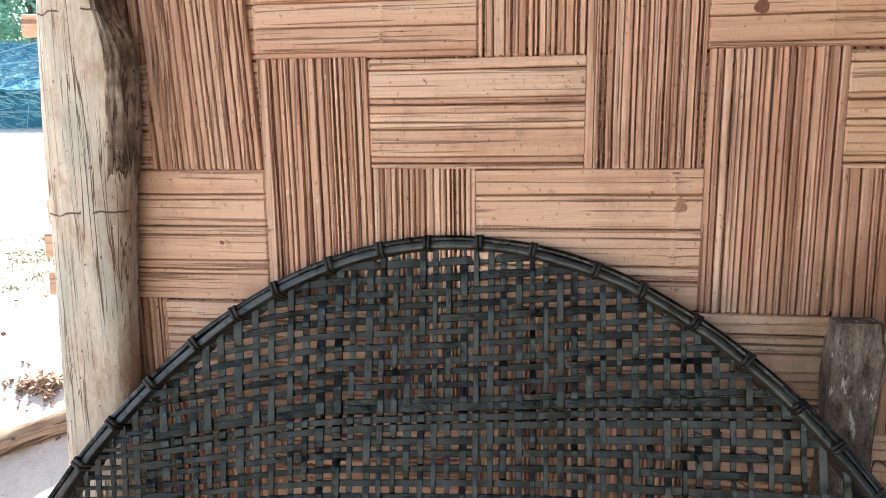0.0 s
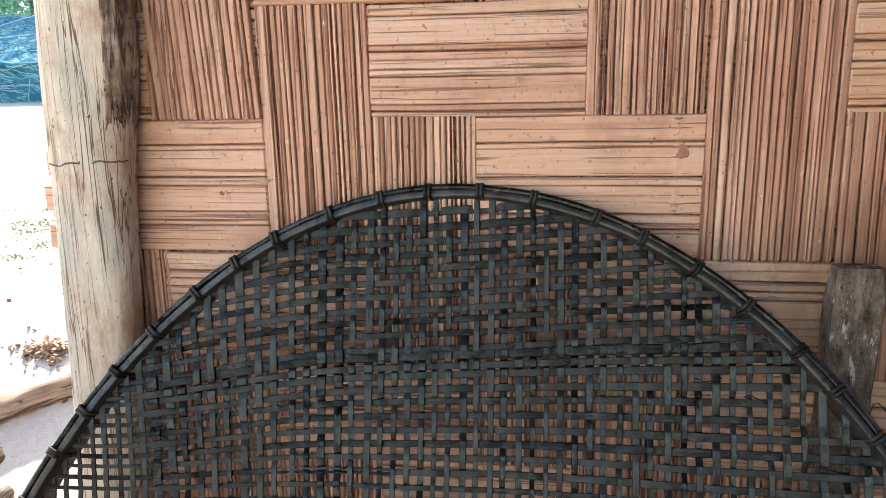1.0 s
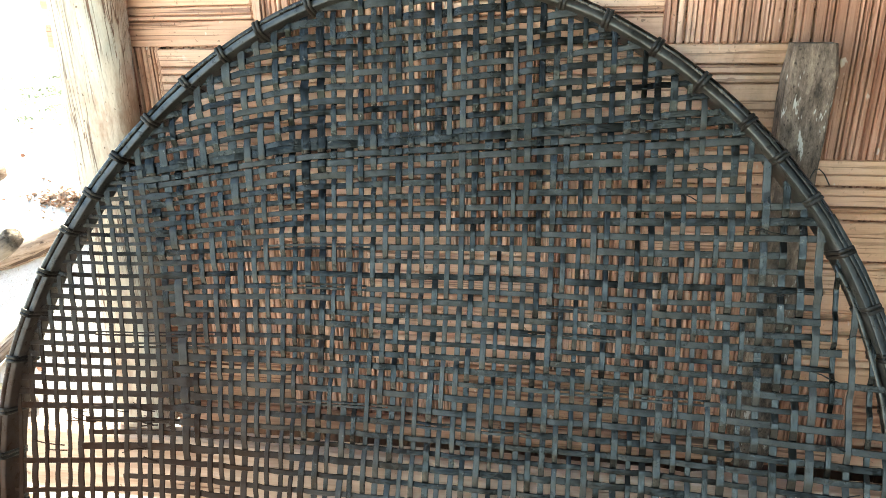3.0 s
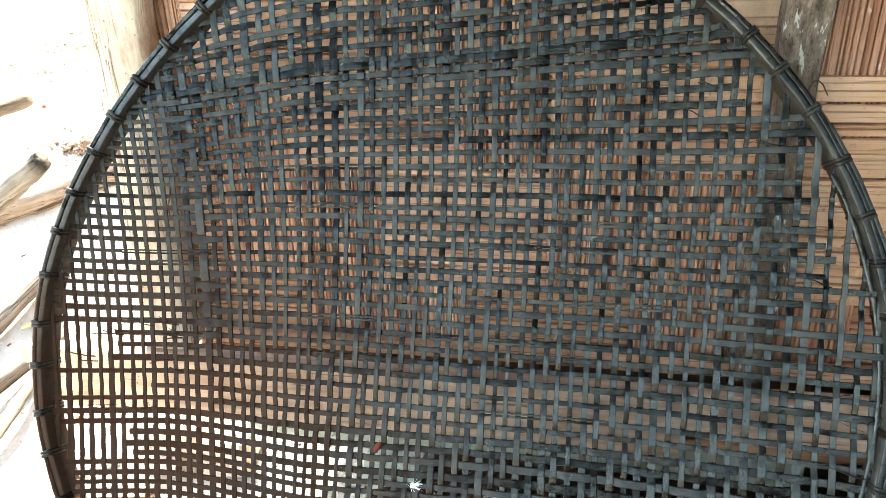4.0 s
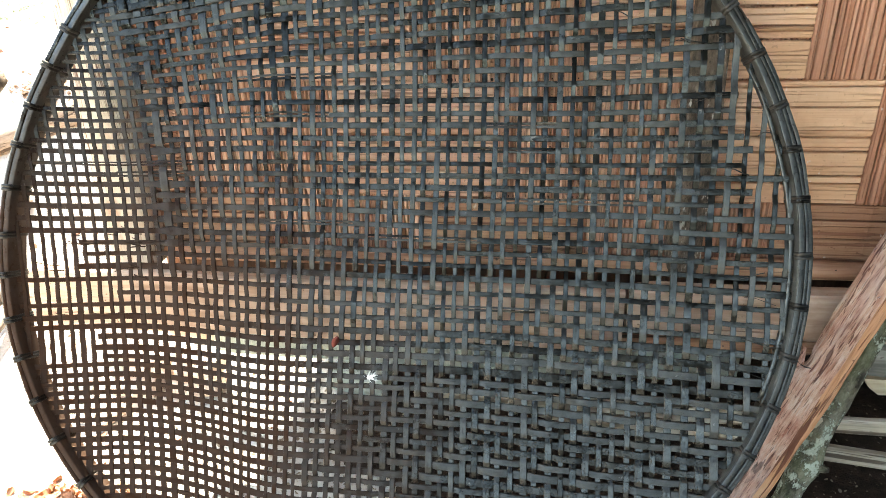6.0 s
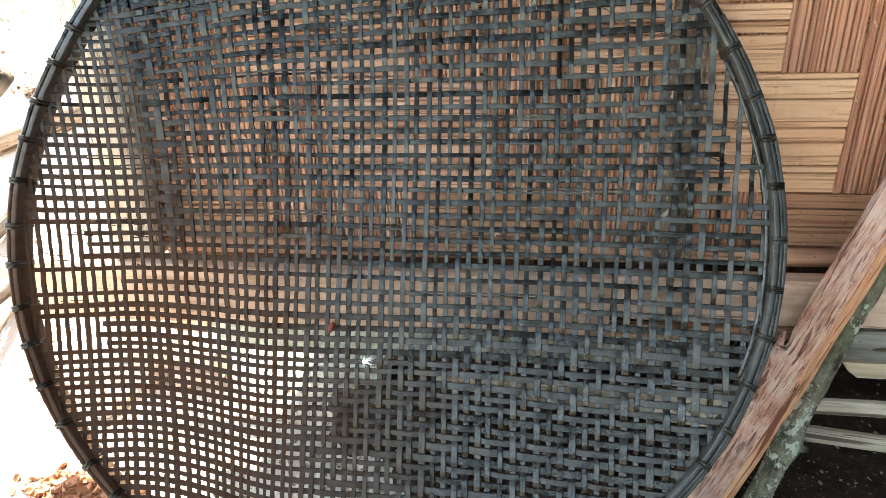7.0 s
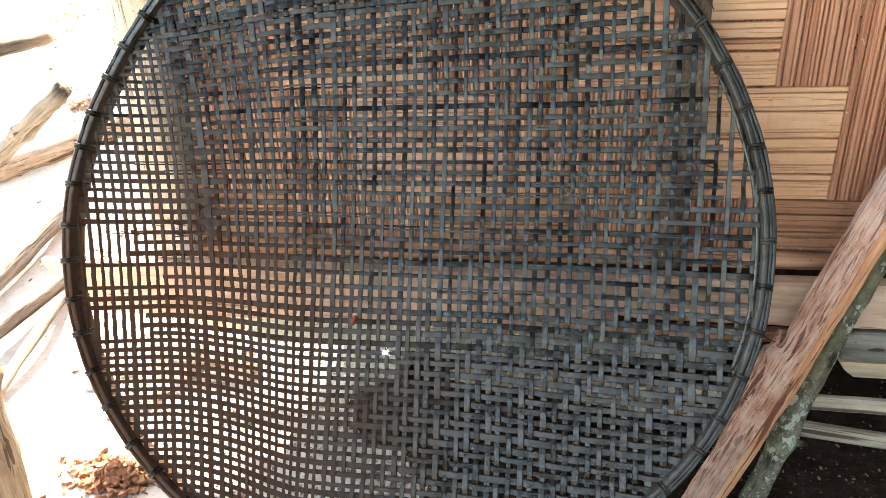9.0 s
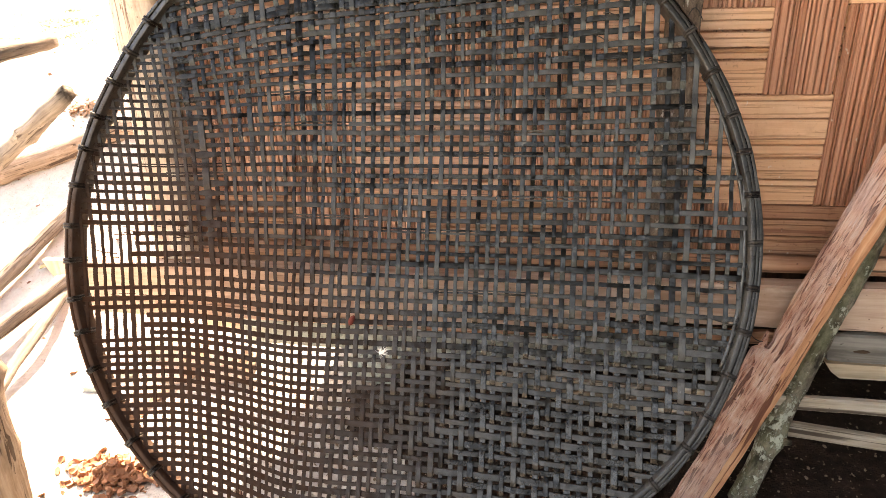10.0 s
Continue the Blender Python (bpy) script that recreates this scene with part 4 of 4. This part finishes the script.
tagged(obj("feather", mesh_from("feather", fv, ff, M_feather), at=pose(-0.085, 0.474, 0.266) @ Matrix.Scale(0.75, 4)), "small white down feather caught on the tray", "feather")

red_v, red_f = [], []
for i in range(7):
    t = i / 6
    w = 0.0055 * math.sin(math.pi * min(1, 0.12 + 0.86 * t)) ** 0.7
    for e in (-1, 0, 1):
        red_v.append((e * w, -0.003 * (1 - e * e) + 0.002 * math.sin(5 * t), 0.024 * (t - 0.5)))
red_f = [(i * 3 + j, i * 3 + j + 1, (i + 1) * 3 + j + 1, (i + 1) * 3 + j) for i in range(6) for j in range(2)]
curl = tagged(obj("dry_leaf", mesh_from("dry_leaf", red_v, red_f, M_leaf_red, True), at=pose(-0.1285, 0.480, 0.3112, 10, 22, 15) @ Matrix.Scale(0.8, 4)), "small dark red curled leaf caught on the tray", "leaf")
curl.modifiers.new("thick", "SOLIDIFY").thickness = 0.0006

# ---- yard beside the house ----
upright = stick("yard_post", (-0.640, 0.30, -0.02), (-0.603, 0.30, 0.76), 0.056, 0.050, M_orange, 11, "thick rough brown post standing in the yard", "post", rough=0.07, bend=0.008, sides=20, knots=((0.30, 0.16),))
WOOD = "firewood poles in the yard"
stick("firewood_pole", (-0.500, 0.10, 0.672), (-0.605, 0.635, 0.672), 0.021, 0.014, M_fire, 3, "split pole tied to a post, pointing out", "pole", WOOD, rough=0.12, bend=0.004, squash=0.8)
stick("firewood_pole", (-1.33, 0.87, 0.20), (-0.560, 0.590, 0.605), 0.0175, 0.013, M_fire, 4, "dry forked pole leaning on the corner post", "pole", WOOD, rough=0.14, bend=0.006, knots=((0.75, 0.3),))
def lying(name, p, q, r0, r1, mat, seed, label, category="pole", **k):
    """A stick that lies on the earth from p to q in plan."""
    a, b = (*p, ground_z(*p) + r0 * 0.9), (*q, ground_z(*q) + r1 * 0.9)
    return stick(name, a, b, r0, r1, mat, seed, label, category, WOOD, **k)


# The first two sticks are added in place of shadows on the earth.
lying("firewood_pole", (-1.20, 0.85), (-1.075, 1.15), 0.019, 0.017, M_fire, 6, "brown stick laid in place of a pole's shadow on the earth", rough=0.08)
lying("firewood_pole", (-1.09, 0.69), (-0.985, 0.99), 0.019, 0.018, M_fire, 8, "low brown stick laid in place of a second pole shadow", rough=0.08)
lying("firewood_pole", (-0.925, 0.60), (-0.985, 0.96), 0.015, 0.011, M_fire, 10, "thin split pole with loose fibres", rough=0.16, squash=0.7)
lying("fallen_branch", (-1.50, 1.155), (-0.98, 1.385), 0.034, 0.030, M_orange, 14, "bare orange-brown branch lying on the bank", "branch", rough=0.12, bend=0.01)


def scatter_stuff(name, n, place, size, mat, label, category, seed, flat=0.35):
    """Many small flat chips in one mesh."""
    r = random.Random(seed)
    vv, ff2 = [], []
    for _ in range(n):
        x, y, z = place(r)
        s = size * r.uniform(0.4, 1.3)
        m = Matrix.Translation((x, y, z + s * flat * 0.3)) @ Euler((r.uniform(-0.7, 0.7), r.uniform(-0.7, 0.7), r.uniform(0, 6.3))).to_matrix().to_4x4()
        b = len(vv)
        k = r.randint(5, 7)
        top = []
        for q in range(k):
            a = 2 * math.pi * q / k
            rad = s * r.uniform(0.55, 1.0)
            top.append((math.cos(a) * rad, math.sin(a) * rad * 0.7, s * flat * r.uniform(0.1, 0.6)))
        vv += [m @ Vector(t) for t in top] + [m @ Vector((t[0] * 0.85, t[1] * 0.85, t[2] - s * flat * 0.7)) for t in top]
        ff2.append(tuple(b + q for q in range(k)))
        ff2 += [(b + q, b + k + q, b + k + (q + 1) % k, b + (q + 1) % k) for q in range(k)]
    return tagged(obj(name, mesh_from(name, vv, ff2, mat)), label, category, kind="stuff")


def heap(cx, cy, sx_, sy_, h):
    def place(r):
        a, q = r.uniform(0, 6.3), abs(r.gauss(0, 0.5))
        x, y = cx + sx_ * q * math.cos(a), cy + sy_ * q * math.sin(a)
        return x, y, ground_z(x, y) + h * max(0, 1 - q) * r.random()
    return place


scatter_stuff("clod_heap", 620, heap(-0.560, 0.462, 0.085, 0.055, 0.022), 0.0095, M_clod, "small heap of crumbled orange-brown clods on bare earth", "clods", 5, flat=0.7)
scatter_stuff("rubble_heap", 320, heap(-1.19, 1.46, 0.11, 0.05, 0.022), 0.009, M_rubble, "heap of reddish crumbled earth and bark", "rubble", 6, flat=0.6)
scatter_stuff("yard_litter", 160, lambda r: (lambda x, y: (x, y, ground_z(x, y)))(r.uniform(-1.9, -0.25), r.uniform(0.2, 2.0)), 0.009, M_leaf_dry, "scattered dry leaf bits on the yard", "leaves", 7)
scatter_stuff("ground_litter", 700, lambda r: (lambda x, y: (x, y, ground_z(x, y)))(-0.50 + 0.42 * r.random() ** 0.6, r.uniform(0.30, 0.85)), 0.0055, M_chip, "bark bits and chips on trodden earth", "litter", 17, flat=0.2)
scatter_stuff("soil_litter", 1400, lambda r: (r.uniform(-0.15, 0.95), r.uniform(0.36, 1.1), 0.014), 0.0036, M_chip, "wood chips and bits on dark soil", "litter", 8)

LEAF = (-1.075, 1.01)
STONES = "broken blocks under the sill"
BLOCKS = ((-0.590, 0.772, 0.027, (0.082, 0.06, 0.040), M_laterite, 4, "rough pale orange laterite block laid on another"),
          (-0.497, 0.768, 0.027, (0.086, 0.05, 0.034), M_laterite, -5, "rough pale orange laterite block laid on another"),
          (-0.612, 0.758, -0.004, (0.090, 0.08, 0.030), M_laterite, -2, "flat pale orange laterite block by the post's foot"),
          (-0.505, 0.775, -0.004, (0.095, 0.09, 0.029), M_laterite, 7, "flat pale orange laterite block by the post's foot"),
          (-0.632, 0.668, -0.004, (0.060, 0.07, 0.020), M_laterite, -14, "short broken pale orange laterite block on earth"),
          (-0.662, 0.775, -0.004, (0.032, 0.04, 0.064), M_cement, 6, "small grey-green block beside orange ones"),
          (-0.715, 0.735, -0.004, (0.034, 0.03, 0.026), M_cement, 20, "small grey-green block beside orange ones"),
          (-0.200, 0.800, -0.004, (0.11, 0.07, 0.046), M_cement, -8, "grey block in the shade under the house"))
for k, (x, y, z, size, mat, turn, lab) in enumerate(BLOCKS):
    tagged(obj("block", board_mesh("block", size, mat, 3.3 * k, 0.005, 0.005), at=pose(x, y, z, 0, 0, turn)), lab, "block", STONES)
m, n = along((-0.775, 0.69, 0.004), (-0.735, 0.685, 0.004))
tagged(obj("block", board_mesh("block", (0.03, 0.016, n), M_cement, 8.8, 0.003, 0.003), at=m), "thin grey-green chip lying on the earth", "block", STONES)

# pale curled leaf on the bare yard
lv, lf = [], []
for i in range(9):
    t = i / 8
    w = 0.016 * math.sin(math.pi * min(1, 0.15 + 0.85 * t)) ** 0.8
    for e in (-1, -0.5, 0, 0.5, 1):
        lv.append((e * w, 0.044 * (t - 0.5), 0.004 * e * e + 0.003 * math.sin(t * 4)))
lf = [(i * 5 + j, i * 5 + j + 1, (i + 1) * 5 + j + 1, (i + 1) * 5 + j) for i in range(8) for j in range(4)]
leaf = tagged(obj("dry_leaf", mesh_from("dry_leaf", lv, lf, M_leaf_pale, True), at=pose(LEAF[0], LEAF[1], ground_z(*LEAF) + 0.006, 8, 5, 160)), "pale yellow curled leaf on the bare yard", "leaf")
leaf.modifiers.new("thick", "SOLIDIFY").thickness = 0.0008

# short grass on the bank
r = random.Random(3)
TUFTS = [(-1.85 + 0.42 * r.gauss(0, 1), 2.2 + 0.22 * r.gauss(0, 1), r.uniform(0.02, 0.08)) for _ in range(70)]
vv, ff2 = [], []
for _ in range(5200):
    q = r.gauss(0, 1)
    tuft = r.choice(TUFTS)
    x, y = tuft[0] + tuft[2] * r.gauss(0, 1), tuft[1] + 0.5 * tuft[2] * r.gauss(0, 1)
    z, h, a = ground_z(x, y), r.uniform(0.003, 0.010), r.uniform(0, 6.3)
    d = Vector((math.cos(a), math.sin(a), 0))
    b = len(vv)
    vv += [Vector((x, y, z)) - d * 0.003, Vector((x, y, z)) + d * 0.003, Vector((x + r.uniform(-0.012, 0.012), y + r.uniform(-0.012, 0.012), z + h))]
    ff2.append((b, b + 1, b + 2))
tagged(obj("grass", mesh_from("grass", vv, ff2, M_grass)), "sparse short green grass on the bank", "grass", kind="stuff")

# ---- far shed under a blue sheet, and trees ----
shed = empty("shed", pose(-5.9, 7.6, ground_z(-5.9, 7.6)), "low open shed roofed with a faded blue sheet and poles", "shed")
BASE = ground_z(-5.9, 7.6)


def shed_sheet(name, p0, p1, p2, p3, seed):
    n = 24
    verts = []
    for j in range(n + 1):
        for i in range(n + 1):
            s, t = i / n, j / n
            p = (Vector(p0) * (1 - s) + Vector(p1) * s) * (1 - t) + (Vector(p3) * (1 - s) + Vector(p2) * s) * t
            k = 0.05 * noise.noise(p * 1.6 + Vector((seed, 0, 0))) + 0.02 * noise.noise(p * 6)
            verts.append(p + Vector((0, -k, k)))
    faces = [(j * (n + 1) + i, j * (n + 1) + i + 1, (j + 1) * (n + 1) + i + 1, (j + 1) * (n + 1) + i) for j in range(n) for i in range(n)]
    me = mesh_from(name, verts, faces, M_tarp, True)
    ob = obj(name, me, shed)
    mod = ob.modifiers.new("thick", "SOLIDIFY")
    mod.thickness = 0.02
    return ob


shed_sheet("roof_sheet", (-2.2, -0.7, 0.35), (1.6, -0.7, 0.35), (1.6, 0.9, 1.05), (-2.2, 0.9, 1.05), 1)
shed_sheet("wall_sheet", (-2.1, -0.55, -0.15), (1.5, -0.55, -0.15), (1.5, -0.58, 0.36), (-2.1, -0.58, 0.36), 4)
pr = random.Random(12)
for k in range(9):
    x = -2.1 + 0.42 * k + pr.uniform(-0.12, 0.12)
    m, n = along((x, -0.66, -0.2), (x + pr.uniform(-0.25, 0.25), -0.66, pr.uniform(0.1, 0.4)))
    obj("shed_pole", stick_mesh("shed_pole", n, 0.006, 0.005, M_pole, k, sides=8, step=0.08), shed, at=m)
sv3, sf3 = [], []
for k in range(1500):                                          # loose straw lying over the sheet and hanging from its edge
    s0, t0 = pr.random(), pr.random()
    on_roof = pr.random() < 0.65
    p = Vector((-2.2 + 3.8 * s0, -0.74 + 1.6 * t0, 0.40 + 0.70 * t0)) if on_roof else Vector((-2.1 + 3.6 * s0, -0.68, -0.12 + 0.46 * t0))
    ang = pr.gauss(-0.35, 0.35)
    ln = pr.uniform(0.05, 0.22)
    d = Vector((math.cos(ang), 0.0, math.sin(ang)))
    if on_roof:
        d = Vector((math.cos(ang), math.sin(ang) * 0.9, math.sin(ang) * 0.4))
    w = Vector((0, -0.002, 0.004))
    q = p + d * ln
    b0 = len(sv3)
    sv3 += [p - w, p + w, q + w, q - w, p + Vector((0, 0.006, 0)), q + Vector((0, 0.006, 0))]
    sf3 += [(b0, b0 + 3, b0 + 2, b0 + 1), (b0 + 1, b0 + 2, b0 + 5, b0 + 4), (b0 + 4, b0 + 5, b0 + 3, b0)]
straw = obj("straw", mesh_from("straw", sv3, sf3, M_pole), shed, "loose bleached straw")
tagged(straw, kind="stuff")
for k, (a, b) in enumerate((((-2.2, -0.66, 0.30), (1.6, -0.66, 0.36)), ((-2.2, -0.65, 0.12), (1.6, -0.65, 0.09)), ((-1.9, -0.5, 0.5), (1.4, 0.1, 0.82)), ((-0.2, -0.72, 0.38), (0.5, 0.7, 1.05)), ((-1.4, -0.72, 0.38), (-0.4, 0.7, 1.05)))):
    m, n = along(a, b)
    obj("roof_pole", stick_mesh("roof_pole", n, 0.010, 0.009, M_pole, 20 + k, sides=8, step=0.1), shed, at=m)


def tree(x, y, h, spread, seed):
    r2 = random.Random(seed)
    z0 = ground_z(x, y)
    t = empty("tree", pose(x, y, z0), "leafy green tree beyond the shed", "tree", "trees beyond the shed")
    obj("trunk", stick_mesh("trunk", h * 0.7, 0.13, 0.05, M_fire, seed, sides=10, step=0.2, bend=0.1), t)
    vv2, ff3 = [], []
    for _ in range(90):
        a, q, zz = r2.uniform(0, 6.3), r2.random() ** 0.5, r2.uniform(0.25, 1.0)
        c = Vector((math.cos(a) * q * spread * (1.15 - 0.6 * zz), math.sin(a) * q * spread * (1.15 - 0.6 * zz), h * zz))
        for _ in range(170):
            p = c + Vector((r2.gauss(0, 0.22), r2.gauss(0, 0.22), r2.gauss(0, 0.16)))
            d = Vector((r2.gauss(0, 1), r2.gauss(0, 1), r2.gauss(0, 0.6))).normalized() * 0.05
            e = d.orthogonal().normalized() * 0.024
            b = len(vv2)
            vv2 += [p - d, p + e, p + d, p - e]
            ff3.append((b, b + 1, b + 2, b + 3))
    obj("crown", mesh_from("crown", vv2, ff3, M_foliage), t)


for k, (x, y, h, s) in enumerate(((-8.6, 11.0, 4.2, 1.6), (-6.9, 11.6, 4.6, 1.7), (-10.6, 11.5, 4.4, 1.8), (-7.6, 13.5, 5.5, 2.0), (-5.2, 12.5, 4.6, 1.7))):
    tree(x, y, h, s, 31 + k)
